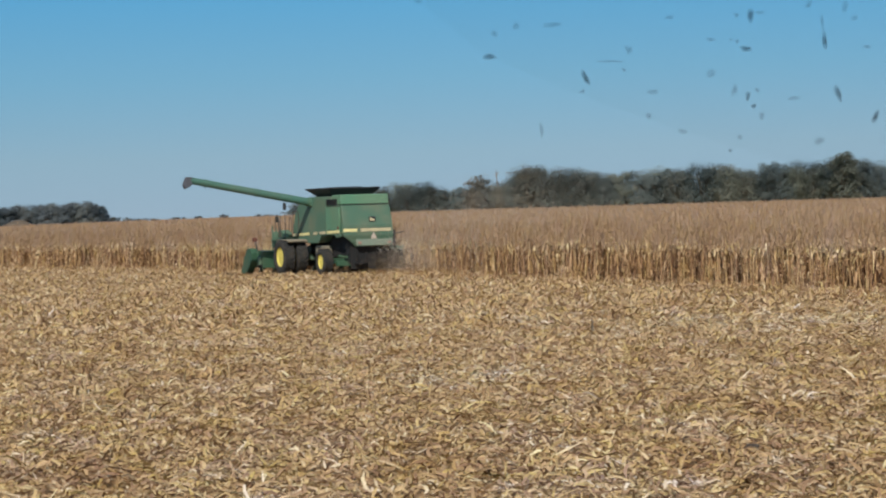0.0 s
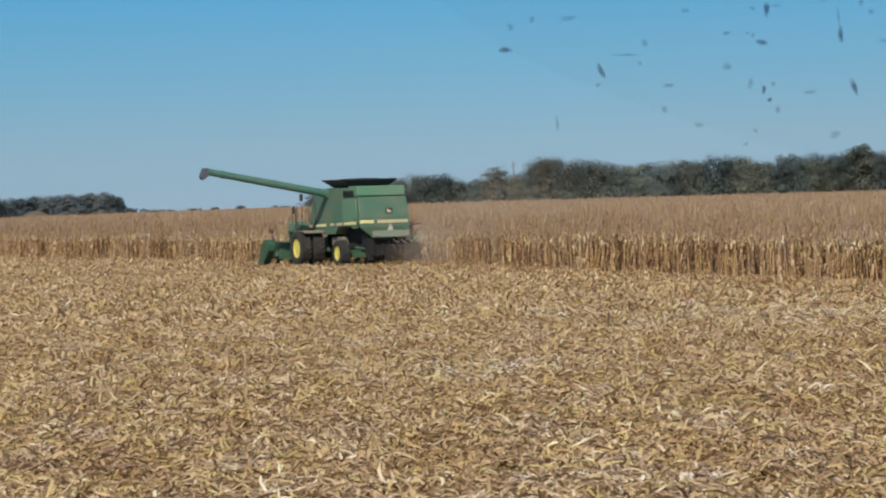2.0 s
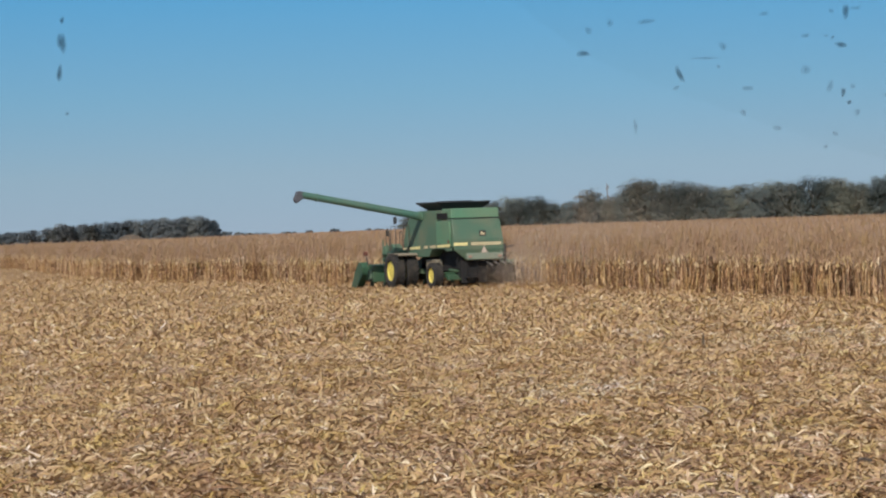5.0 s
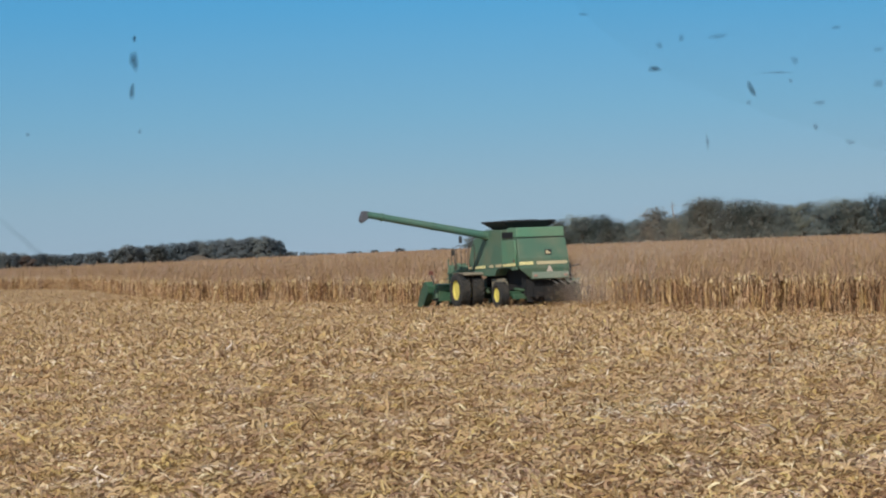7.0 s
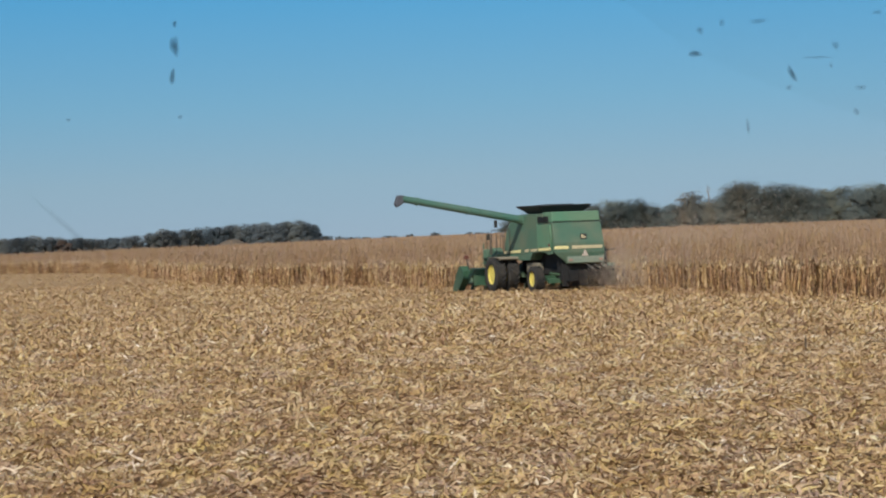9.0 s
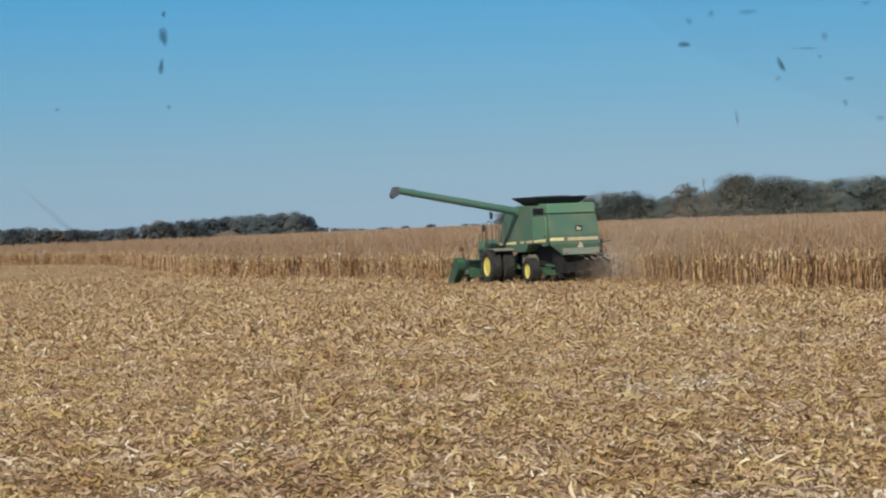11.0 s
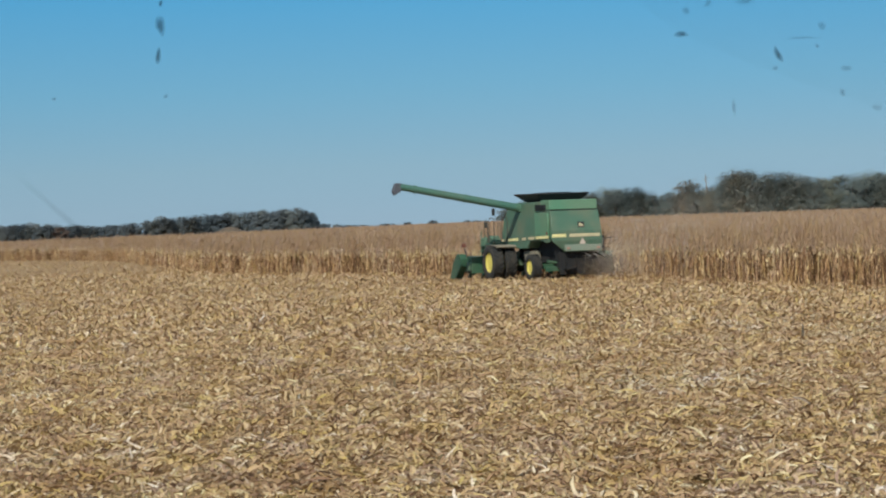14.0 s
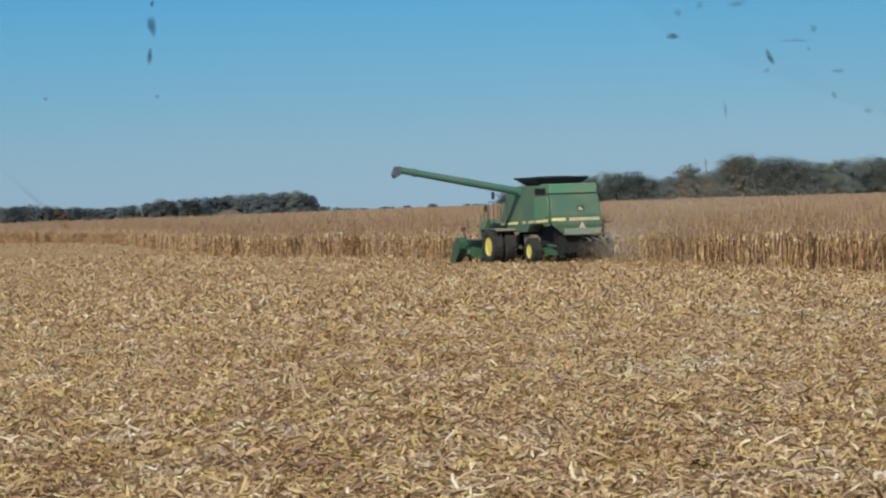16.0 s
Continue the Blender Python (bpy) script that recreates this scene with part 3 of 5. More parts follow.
# ---- trees ----
def tree_meshes(name, seed, height, spread, leaf, mat, clumps=11, leaves=150, full=1.0):
    """A trunk with limbs, and a crown of many leaf clusters with gaps; returns the thing."""
    r = np.random.default_rng(seed)
    root = new(name)
    bm = bmesh.new()
    top = height * 0.6
    pts = [Vector((0, 0, 0))]
    for i in range(4):
        pts.append(Vector((r.normal(0, 0.12) * i, r.normal(0, 0.12) * i, top * (i + 1) / 4)))
    rad = height * 0.028
    for i in range(4):
        tube(bm, pts[i], pts[i + 1], rad * (1 - i * 0.2), rad * (0.8 - i * 0.2), seg=7)
    centres = []
    for i in range(clumps):
        a = 2.4 * i + r.uniform(-0.4, 0.4)
        h = height * (0.16 + (0.74 - 0.10 * (full - 1)) * (i + 0.5) / clumps)
        reach = spread / full ** 0.5 * r.uniform(0.35, 1.0) * (1.0 - 0.55 * max(0, (h / height - 0.55) / 0.45))
        c = Vector((math.cos(a) * reach, math.sin(a) * reach, h))
        centres.append(c)
        j = min(3, int(4 * c.z / height * 0.8))
        tube(bm, pts[j], c, rad * 0.34, rad * 0.1, seg=5)
    part("trunk", bm, M_BARK, root)
    C = np.array([tuple(c) for c in centres])
    R = height * full * r.uniform(0.09, 0.165, clumps)
    n = clumps * leaves
    idx = np.repeat(np.arange(clumps), leaves)
    d = unit(r.normal(size=(n, 3)))
    rr = R[idx] * np.where(r.random(n) < 0.10, r.uniform(0.9, 1.2, n), r.uniform(0.15, 1.1, n) ** 0.6)
    p = C[idx] + d * rr[:, None] * np.array([1.15, 1.15, 0.85])
    k = p[:, 2] > height * 0.03
    p, d = p[k], d[k]
    n = len(p)
    # leaves turn their faces outward
    face = unit(np.array(SUN_DIR) * 0.8 + d * 0.3 + unit(p - np.array([0, 0, height * 0.3])) * 0.7 + r.normal(0, 0.3, (n, 3)))
    t = unit(np.cross(face, r.normal(size=(n, 3))))
    s = unit(np.cross(face, t))
    L = leaf * r.uniform(0.6, 1.4, n)
    P = np.stack([p - t * L[:, None] / 2, p + t * L[:, None] / 2], 1)
    w = np.stack([L * 0.75, L * 0.45], 1)
    v, f = strips(P, s, w)
    me = mesh_from("crown", v, f, [mat])
    crown = new("crown", me)
    crown.parent = root
    return root


def snag(name, seed, height):
    r = np.random.default_rng(seed)
    root = new(name)
    bm = bmesh.new()
    tube(bm, (0, 0, 0), (0.3, 0, height * 0.6), 0.28, 0.19, seg=7)
    tube(bm, (0.3, 0, height * 0.6), (0.0, 0.1, height), 0.19, 0.06, seg=6)
    part("trunk", bm, M_SNAG, root)
    for i in range(9):
        a, h = r.uniform(0, 6.28), height * r.uniform(0.45, 0.95)
        b = bmesh.new()
        L = r.uniform(0.4, 1.1)
        tube(b, (0.15, 0, h), (math.cos(a) * L, math.sin(a) * L, h + r.uniform(0.3, 0.9)), 0.09, 0.03, seg=5)
        part("branch", b, M_SNAG, root)
    return root


def wood(models, label, group, line, rows, gap, depth, seed):
    """A belt of trees: line gives (x, y, height) along its front; taller where the skyline is taller."""
    r = np.random.default_rng(seed)
    used = set()
    for row in range(rows):
        for (x1, y1, h1), (x2, y2, h2) in zip(line, line[1:]):
            if h1 <= 0:
                continue
            n = max(1, int(round(math.hypot(x2 - x1, y2 - y1) / gap)))
            for i in range(n):
                u = (i + r.uniform(0.1, 0.9)) / n
                x, y = x1 + (x2 - x1) * u + r.normal(0, gap * 0.15), y1 + (y2 - y1) * u + row * depth + r.uniform(-2, 2)
                h = (h1 + (h2 - h1) * u) * r.uniform(0.90, 1.06) * (1.0 if row else 0.97)
                h += min(0.9, 0.085 * h)
                k = int(r.integers(len(models)))
                model, mh = models[k]
                s = h / mh
                wide = s * max(1.0, (0.85 * mh / h)) ** 0.8
                m = pose(x, y, float(land(x, y)) - 0.05, 0, 0, r.uniform(0, 360)) @ Matrix.Diagonal((wide * r.uniform(0.95, 1.25), wide * r.uniform(0.95, 1.25), s, 1))
                if k not in used:
                    used.add(k)
                    model.matrix_basis = m
                    tagged(model, label, "tree", group)
                else:
                    c = copy_thing(model, Matrix())
                    c.matrix_basis = m


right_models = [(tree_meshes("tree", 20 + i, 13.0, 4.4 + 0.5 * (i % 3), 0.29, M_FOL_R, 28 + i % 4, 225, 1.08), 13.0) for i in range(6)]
wood(right_models, "tall green woodland tree turning brown in autumn, behind the corn, leaf colour paled with haze", "trees of the near wood",
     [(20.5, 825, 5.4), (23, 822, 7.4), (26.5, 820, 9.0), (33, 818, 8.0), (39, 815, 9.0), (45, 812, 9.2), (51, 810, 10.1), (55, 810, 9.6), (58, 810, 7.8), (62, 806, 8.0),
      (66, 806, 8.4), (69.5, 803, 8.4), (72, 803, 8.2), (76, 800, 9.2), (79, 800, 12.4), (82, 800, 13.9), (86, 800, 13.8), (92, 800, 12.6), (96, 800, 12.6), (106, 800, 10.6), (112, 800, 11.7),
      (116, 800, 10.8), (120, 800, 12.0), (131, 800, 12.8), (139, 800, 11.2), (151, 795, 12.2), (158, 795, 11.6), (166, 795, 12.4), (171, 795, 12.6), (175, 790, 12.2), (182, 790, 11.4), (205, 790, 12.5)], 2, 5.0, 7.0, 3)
tagged(snag("tree", 9, 12.9), "dead bare grey tree standing in the wood", "tree", "trees of the near wood").matrix_basis = pose(73.4, 808, 0.85)
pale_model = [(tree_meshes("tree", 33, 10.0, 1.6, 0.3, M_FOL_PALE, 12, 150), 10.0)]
wood(pale_model, "pale thinly leaved tree at the edge of the wood", "trees of the near wood", [(64.4, 790, 10.6), (68.6, 790, 11.4)], 1, 1.5, 1.0, 9)
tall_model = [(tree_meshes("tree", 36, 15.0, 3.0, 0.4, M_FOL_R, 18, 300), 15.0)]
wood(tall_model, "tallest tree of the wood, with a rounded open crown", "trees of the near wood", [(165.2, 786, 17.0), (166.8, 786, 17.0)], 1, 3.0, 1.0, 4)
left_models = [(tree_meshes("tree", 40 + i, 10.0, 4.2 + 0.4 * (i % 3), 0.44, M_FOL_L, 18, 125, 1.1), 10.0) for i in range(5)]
wood(left_models, "woodland tree in a distant grove, dark green leaves tinted blue-grey with haze", "trees of the far wood",
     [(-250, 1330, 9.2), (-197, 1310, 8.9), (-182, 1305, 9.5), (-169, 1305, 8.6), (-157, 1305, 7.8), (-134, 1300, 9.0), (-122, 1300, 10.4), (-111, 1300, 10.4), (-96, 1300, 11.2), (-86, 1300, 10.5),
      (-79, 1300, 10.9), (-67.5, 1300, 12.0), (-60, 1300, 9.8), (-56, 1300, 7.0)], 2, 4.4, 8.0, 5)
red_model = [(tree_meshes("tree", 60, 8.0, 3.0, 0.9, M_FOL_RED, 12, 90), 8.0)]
wood(red_model, "brownish tree at the front of the grove", "trees of the far wood", [(-168, 1288, 7.6), (-165, 1288, 7.6)], 1, 4.0, 1.0, 8)
# the horizon hedgerow shares the grove's haze-tinted leaf colour
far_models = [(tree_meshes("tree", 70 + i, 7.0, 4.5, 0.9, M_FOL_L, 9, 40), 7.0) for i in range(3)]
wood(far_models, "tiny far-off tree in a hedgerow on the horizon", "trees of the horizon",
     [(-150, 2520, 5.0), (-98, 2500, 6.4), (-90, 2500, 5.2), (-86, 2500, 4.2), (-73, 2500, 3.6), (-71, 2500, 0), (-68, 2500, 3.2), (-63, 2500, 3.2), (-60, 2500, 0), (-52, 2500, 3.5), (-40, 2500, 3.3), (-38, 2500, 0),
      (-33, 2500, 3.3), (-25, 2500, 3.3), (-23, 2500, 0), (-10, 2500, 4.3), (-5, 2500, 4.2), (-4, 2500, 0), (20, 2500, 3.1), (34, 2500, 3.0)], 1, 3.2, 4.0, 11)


def build_mound():
    n, m = 24, 8
    bm = bmesh.new()
    rings = []
    for j in range(m):
        q = j / (m - 1)
        rings.append([bm.verts.new(((1 - q) * 8.5 * math.cos(6.2832 * i / n), (1 - q) * 5 * math.sin(6.2832 * i / n) , 4.9 * math.sin(q * 1.57) ** 0.8 + 0.15 * math.sin(i * 2.3 + j))) for i in range(n)] if j < m - 1 else [bm.verts.new((0, 0, 4.9))])
    for p, q in zip(rings, rings[1:]):
        for i in range(n):
            bm.faces.new((p[i], p[(i + 1) % n], q[(i + 1) % n], q[i]) if len(q) > 1 else (p[i], p[(i + 1) % n], q[0]))
    ob = part("earth_mound", bm, M_BARK, None, smooth=True)
    ob.matrix_basis = pose(-83, 1150, float(land(-83, 1150)) - 0.15)
    tagged(ob, "low grey-brown earth mound before the grove", "mound")


build_mound()


# ---- the combine harvester ----
def wheel(name, parent, x, y, r, width, hub, side):
    """A lugged tyre on a dished yellow rim; side is -1 for the outer face on the left, 1 on the right."""
    holder = new(name)
    holder.parent = parent
    holder.matrix_basis = pose(x, y, r)
    w = width / 2
    bm = lathe([(-w * 0.55, hub), (-w, hub * 1.12), (-w * 1.06, r * 0.80), (-w * 0.92, r * 0.93), (-w * 0.5, r * 0.955), (w * 0.5, r * 0.955), (w * 0.92, r * 0.93),
                (w * 1.06, r * 0.80), (w, hub * 1.12), (w * 0.55, hub)], 36)
    n = 22
    for i in range(n):
        for s in (-1, 1):
            a = 2 * math.pi * (i + (0.5 if s > 0 else 0)) / n
            m = Matrix.Rotation(a, 4, "X") @ Matrix.Translation((s * w * 0.5, 0, r * 0.965)) @ Matrix.Rotation(s * 0.75, 4, "Z") @ Matrix.Diagonal((w * 1.15, 0.055, r * 0.075, 1))
            bmesh.ops.create_cube(bm, size=1.0, matrix=m)
    part("tyre", bm, M_RUBBER, holder, "black lugged rubber tyre dusted with soil")
    f = side
    rim = lathe([(f * w * 0.62, hub * 1.06), (f * w * 0.80, hub * 1.04), (f * w * 0.72, hub * 0.93), (f * w * 0.30, hub * 0.86), (f * w * 0.22, hub * 0.45),
                 (f * w * 0.42, hub * 0.40), (f * w * 0.42, hub * 0.12), (f * w * 0.5, hub * 0.10)], 28)
    rim_ob = part("rim", rim, M_YELLOW, holder, "yellow painted steel rim")
    part("hub_cap", tube(bmesh.new(), (f * w * 0.40, 0, 0), (f * w * 0.58, 0, 0), hub * 0.2, hub * 0.16, seg=12), M_YELLOW, rim_ob)
    return holder


def build_combine():
    c = tagged(new("combine_harvester"), "dusty green combine harvester with yellow wheels and long unloading auger", "combine harvester")
    # main hull: grain tank sides and engine housing
    side = [(-1.35, 2.05), (-1.45, 2.9), (-1.30, 3.45), (-0.9, 3.50), (3.0, 3.50), (3.45, 3.1), (3.75, 2.55), (3.75, 1.95), (2.4, 1.60), (1.4, 1.60), (0.9, 1.95), (0.2, 2.1)]
    hull = part("hull", prism(side, "x", -1.36, 1.36, 0.05), M_GREEN, c, "dark green painted steel body")
    part("tank_side", prism([(0.42, 2.06), (0.42, 3.86), (3.05, 3.86), (3.55, 3.72), (4.10, 3.50), (4.55, 3.05), (4.78, 2.5), (4.86, 2.20), (4.92, 1.98)], "x", -1.43, -1.365, 0.015), M_GREEN, c)
    part("tank_side", prism([(0.42, 2.06), (0.42, 3.86), (3.05, 3.86), (3.55, 3.72), (4.10, 3.50), (4.55, 3.05), (4.78, 2.5), (4.86, 2.20), (4.92, 1.98)], "x", 1.365, 1.43, 0.015), M_GREEN, c)
    tank = part("grain_tank", prism([(-1.38, 3.40), (-1.38, 3.95), (1.15, 3.95), (1.15, 3.40)], "y", -0.2, 2.9, 0.04), M_GREEN, c)
    # engine cover across the back, under the tank's rim
    part("engine_cover", prism([(-1.40, 3.52), (-1.34, 4.02), (-0.25, 4.02), (-0.25, 3.52)], "x", -1.36, 1.27, 0.05), M_GREEN_CLEAN, c, "bright green engine cover")
    # side service door and the air intake over it
    door = part("service_door", prism([(-1.28, 2.12), (-1.40, 2.85), (-1.30, 3.38), (0.36, 3.38), (0.36, 2.12)], "x", -1.47, -1.375, 0.03), M_GREEN_CLEAN, c, "brighter green side service door")
    part("door_handle", a_box(-1.50, -1.472, -0.25, -0.05, 2.22, 2.27, bevel=0.01), M_BLACK, door)
    grille = part("air_intake", a_box(-1.40, -1.368, -0.95, 0.40, 3.50, 3.80), M_BLACK, c, "dark air intake opening")
    for i in range(6):
        part("slat", a_box(-1.425, -1.402, -0.93, 0.38, 3.52 + i * 0.046, 3.534 + i * 0.046), M_BLACK, grille)
    # rear hood, which leans outward to a fold and then tucks in
    hood = prism([(-1.40, 3.50), (-1.62, 2.45), (-1.62, 1.95), (-1.45, 1.38), (-1.0, 1.38), (-1.0, 3.50)], "x", -1.36, 1.40, 0.04)
    for v in hood.verts:
        if v.co.x > 1.0:
            v.co.x -= 0.10 * max(0.0, (v.co.z - 2.1) / 1.4)
        elif v.co.x < -1.0 and v.co.z < 1.6:
            v.co.x += 0.72
    rear = part("rear_hood", hood, M_GREEN, c, "large green rear hood, dusty at its foot")
    part("hood_seam", a_box(-1.365, 1.28, -1.43, -1.385, 3.485, 3.515, bevel=0.006), M_BLACK, rear)
    for x0, x1, mat, lab in ((-1.36, -0.60, M_STRIPE, "bright yellow stripe round the corner"), (-0.40, 1.26, M_CREAM, "dusty faded yellow stripe")):
        part("rear_stripe", prism([(-1.634, 2.13), (-1.634, 2.29), (-1.622, 2.29), (-1.622, 2.13)], "x", x0, x1), mat, rear, lab)
    # badge: a plain dark shield with a yellow shape
    badge = part("badge", prism([(0.08, 2.60), (0.44, 2.60), (0.44, 2.88), (0.08, 2.88)], "y", -1.60, -1.55, 0.01), M_BLACK, rear, "dark square maker's badge")
    badge.matrix_basis = pose(0, 0.0, 0)
    part("badge_shape", prism([(0.13, 2.66), (0.38, 2.66), (0.38, 2.74), (0.27, 2.77), (0.20, 2.83), (0.13, 2.83)], "y", -1.612, -1.601), M_CREAM, badge)
    # slow-moving sign
    sign = part("warning_triangle", prism([(0.12, 1.76), (0.48, 1.76), (0.30, 2.09)], "y", -1.645, -1.628, 0.004), M_ORANGE, rear, "sun-bleached pale slow-vehicle triangle")
    # bumper panel and lamps
    bump = part("rear_panel", prism([(-0.66, 1.42), (1.30, 1.42), (1.34, 1.74), (-0.70, 1.74)], "y", -1.70, -1.56, 0.02), M_DUSTGREEN, c, "dusty grey-green rear lower panel")
    for x, mat, lab in ((-0.52, M_FADED, "faded dusty tail lamp"), (1.12, M_FADED, "faded dusty tail lamp")):
        part("tail_lamp", a_box(x - 0.09, x + 0.09, -1.75, -1.702, 1.52, 1.62, bevel=0.015), mat, bump, lab)
    lamp = part("warning_lamp", a_box(-1.52, -1.44, -1.30, -1.18, 2.28, 2.42, bevel=0.02), M_MARKER, c, "dull dark warning lamp")
    # long side stripe in three runs
    for y0, y1, mat, lab in ((-1.40, 0.20, M_STRIPE, "bright yellow side stripe"), (0.42, 1.20, M_CREAM, "faded yellow side stripe"), (1.50, 2.0, M_CREAM, "faded yellow side stripe"),
                             (2.55, 3.95, M_STRIPE, "yellow side stripe"), (4.2, 4.75, M_CREAM, "faded yellow side stripe")):
        za, zb = 2.13 - 0.024 * y0, 2.13 - 0.024 * y1
        part("side_stripe", prism([(y0, za - 0.075), (y1, zb - 0.065), (y1, zb + 0.055), (y0, za + 0.075)], "x", -1.488, -1.473), mat, c, lab)
    # lower skirts, arched over the rear wheel
    skirt = [(-1.45, 2.05), (-1.45, 1.90), (-0.95, 1.86), (-0.70, 1.97), (0.10, 2.00), (1.00, 1.96), (1.38, 1.60), (2.7, 1.58), (3.8, 1.70), (4.9, 1.90), (4.9, 1.97), (0.36, 2.05)]
    part("side_skirt", prism(skirt, "x", -1.46, -1.37, 0.015), M_GREEN, c)
    for s in (-1, 1):
        part("fender", prism([(2.85, 1.70), (3.05, 1.80), (4.6, 1.82), (4.6, 1.76), (3.08, 1.74), (2.90, 1.64)], "x", min(s * 1.0, s * 2.55), max(s * 1.0, s * 2.55), 0.01), M_DUSTY, c, "fender top covered in tan dust")
    part("side_skirt", prism(skirt, "x", 1.37, 1.46, 0.015), M_GREEN, c)
    # underbody; the separator's near-black colour includes its shade
    part("separator_body", prism([(-1.3, 1.45), (-1.1, 0.95), (2.8, 0.75), (3.9, 1.0), (3.9, 1.9), (-1.3, 2.0)], "x", -0.85, 0.85, 0.04), M_SHADE_BLACK, c, "dusty underbody with its shade put into a near-black colour")
    part("fuel_tank", prism([(0.95, 0.62), (2.25, 0.62), (2.4, 1.45), (1.0, 1.45)], "x", -1.25, -0.88, 0.05), M_DUSTY, c, "dusty grey-brown tank between the wheels")
    part("fuel_tank", prism([(0.95, 0.62), (2.25, 0.62), (2.4, 1.45), (1.0, 1.45)], "x", 0.88, 1.25, 0.05), M_DUSTY, c)
    axle = part("rear_axle", a_box(-1.5, 1.5, -0.14, 0.14, 0.52, 0.80, bevel=0.03), M_GREEN_DEEP, c)
    part("axle_beam", a_box(-1.40, 0.02, -0.86, -0.62, 0.40, 0.66, bevel=0.04), M_GREEN_DEEP, axle)
    part("axle_beam", pipe([(-1.3, -0.75, 0.92), (-0.1, -0.85, 0.72)], 0.07), M_GREEN_DEEP, axle)
    part("hitch", prism([(-0.7, 0.36), (-0.05, 0.36), (0.0, 0.5), (-0.7, 0.5)], "y", -1.15, -0.72, 0.02), M_GREEN_DEEP, axle)
    part("steering_ram", pipe([(-1.0, -0.25, 0.55), (0.3, -0.25, 0.6)], 0.035), M_GREY, axle)
    part("front_axle", a_box(-2.3, 2.3, 3.57, 3.93, 0.70, 1.02, bevel=0.04), M_GREEN, c)
    # wheels: steered pair behind, duals in front
    for s in (-1, 1):
        wheel("rear_wheel", c, s * 1.75, 0.0, 0.65, 0.50, 0.36, s)
        wheel("front_wheel", c, s * 1.69, 3.75, 0.90, 0.58, 0.49, s)
        wheel("front_wheel", c, s * 2.42, 3.75, 0.90, 0.56, 0.49, s)
    # straw chopper and spreader under the hood, coloured near-black for the shade there
    ch = part("straw_chopper", prism([(-1.10, 1.32), (-1.25, 0.95), (-1.15, 0.55), (-0.55, 0.50), (-0.50, 1.32)], "x", -0.80, 1.20, 0.03), M_SHADE_BLACK, c, "straw chopper housing, near-black with the hood's shade in its colour")
    for x in (-0.35, 0.95):
        disc = part("spreader_disc", tube(bmesh.new(), (x, -1.40, 0.50), (x, -1.40, 0.55), 0.34, seg=16), M_SHADE_BLACK, ch)
        for k in range(3):
            fin = part("fin", a_box(-0.30, 0.30, -0.012, 0.012, 0.56, 0.66), M_SHADE_BLACK, disc)
            fin.matrix_basis = pose(x, -1.40, 0, 0, 0, 60 * k + 15)
    for x in (0.55, 0.95, 1.35, 1.7):
        part("deflector_arm", pipe([(x, -1.30, 1.30), (x + 0.12, -1.75, 1.12)], 0.03), M_GREY, ch, "bare steel deflector arm")
    # added sheet and ribs give the dark under and beside the hood as a shape
    part("rubber_curtain", prism([(-0.85, 1.36), (1.55, 1.36), (2.2, 1.26), (2.6, 1.0), (2.85, 0.30), (2.6, 0.2), (-0.85, 0.25)], "y", -1.32, -1.27, 0.01), M_SHADE_BLACK, ch, "near-black sheet standing in for the shade below the rear hood")
    for x in (-0.55, 0.0, 0.55, 1.1, 1.65, 2.1, 2.45):
        part("curtain_rib", prism([(-1.34, 1.25), (-1.42, 0.9), (-1.42, 0.35), (-1.33, 0.32)], "x", x, x + 0.03), M_SHADE_BLACK, ch)
    for x in (1.30, 1.62, 1.88):
        part("hinge_box", a_box(x, x + 0.16, -1.50, -1.34, 1.20, 1.38, bevel=0.02), M_DUSTGREEN, ch, "dusty green hinge bracket")
    part("lever", pipe([(1.45, -1.40, 1.75), (1.60, -1.45, 2.0), (2.1, -1.45, 2.06)], 0.03), M_BLACK, c, "black lever beside the hood")
    # ladder and hand rail on the far rear corner
    lad = part("rear_ladder", pipe([(1.52, -1.50, 1.15), (1.52, -1.52, 2.2)], 0.02), M_BLACK, c, "black rear access ladder")
    part("ladder_rail", pipe([(1.52, -1.12, 1.15), (1.52, -1.14, 2.2)], 0.02), M_BLACK, lad)
    for i in range(4):
        part("rung", a_box(1.505, 1.535, -1.50, -1.14, 1.22 + i * 0.28, 1.25 + i * 0.28), M_BLACK, lad)
    part("mud_flap", a_box(1.40, 1.50, -1.58, -1.20, 1.55, 2.15, bevel=0.02), M_BLACK, c)
    # grain tank extension: flared sheet sides with a thick lip
    ext = new("tank_extension")
    ext.parent = c
    tagged(ext, "dark flared grain tank extension")
    lo = [(-1.0, 0.35), (1.0, 0.35), (1.0, 2.3), (-1.0, 2.3)]
    hi = [(-1.50, -0.15), (1.38, -0.15), (1.38, 2.85), (-1.50, 2.85)]
    for i in range(4):
        j = (i + 1) % 4
        bm = bmesh.new()
        a = [Vector((*lo[i], 3.97)), Vector((*lo[j], 3.97)), Vector((*hi[j], 4.36)), Vector((*hi[i], 4.36))]
        nrm = (a[1] - a[0]).cross(a[3] - a[0]).normalized() * 0.03
        v = [bm.verts.new(p) for p in a] + [bm.verts.new(p + nrm) for p in a]
        for q in ((0, 1, 2, 3), (7, 6, 5, 4), (0, 4, 5, 1), (1, 5, 6, 2), (2, 6, 7, 3), (3, 7, 4, 0)):
            bm.faces.new([v[k] for k in q])
        bmesh.ops.recalc_face_normals(bm, faces=bm.faces)
        sheet = part("hopper_sheet", bm, M_TANKEXT, ext)
        lip = bmesh.new()
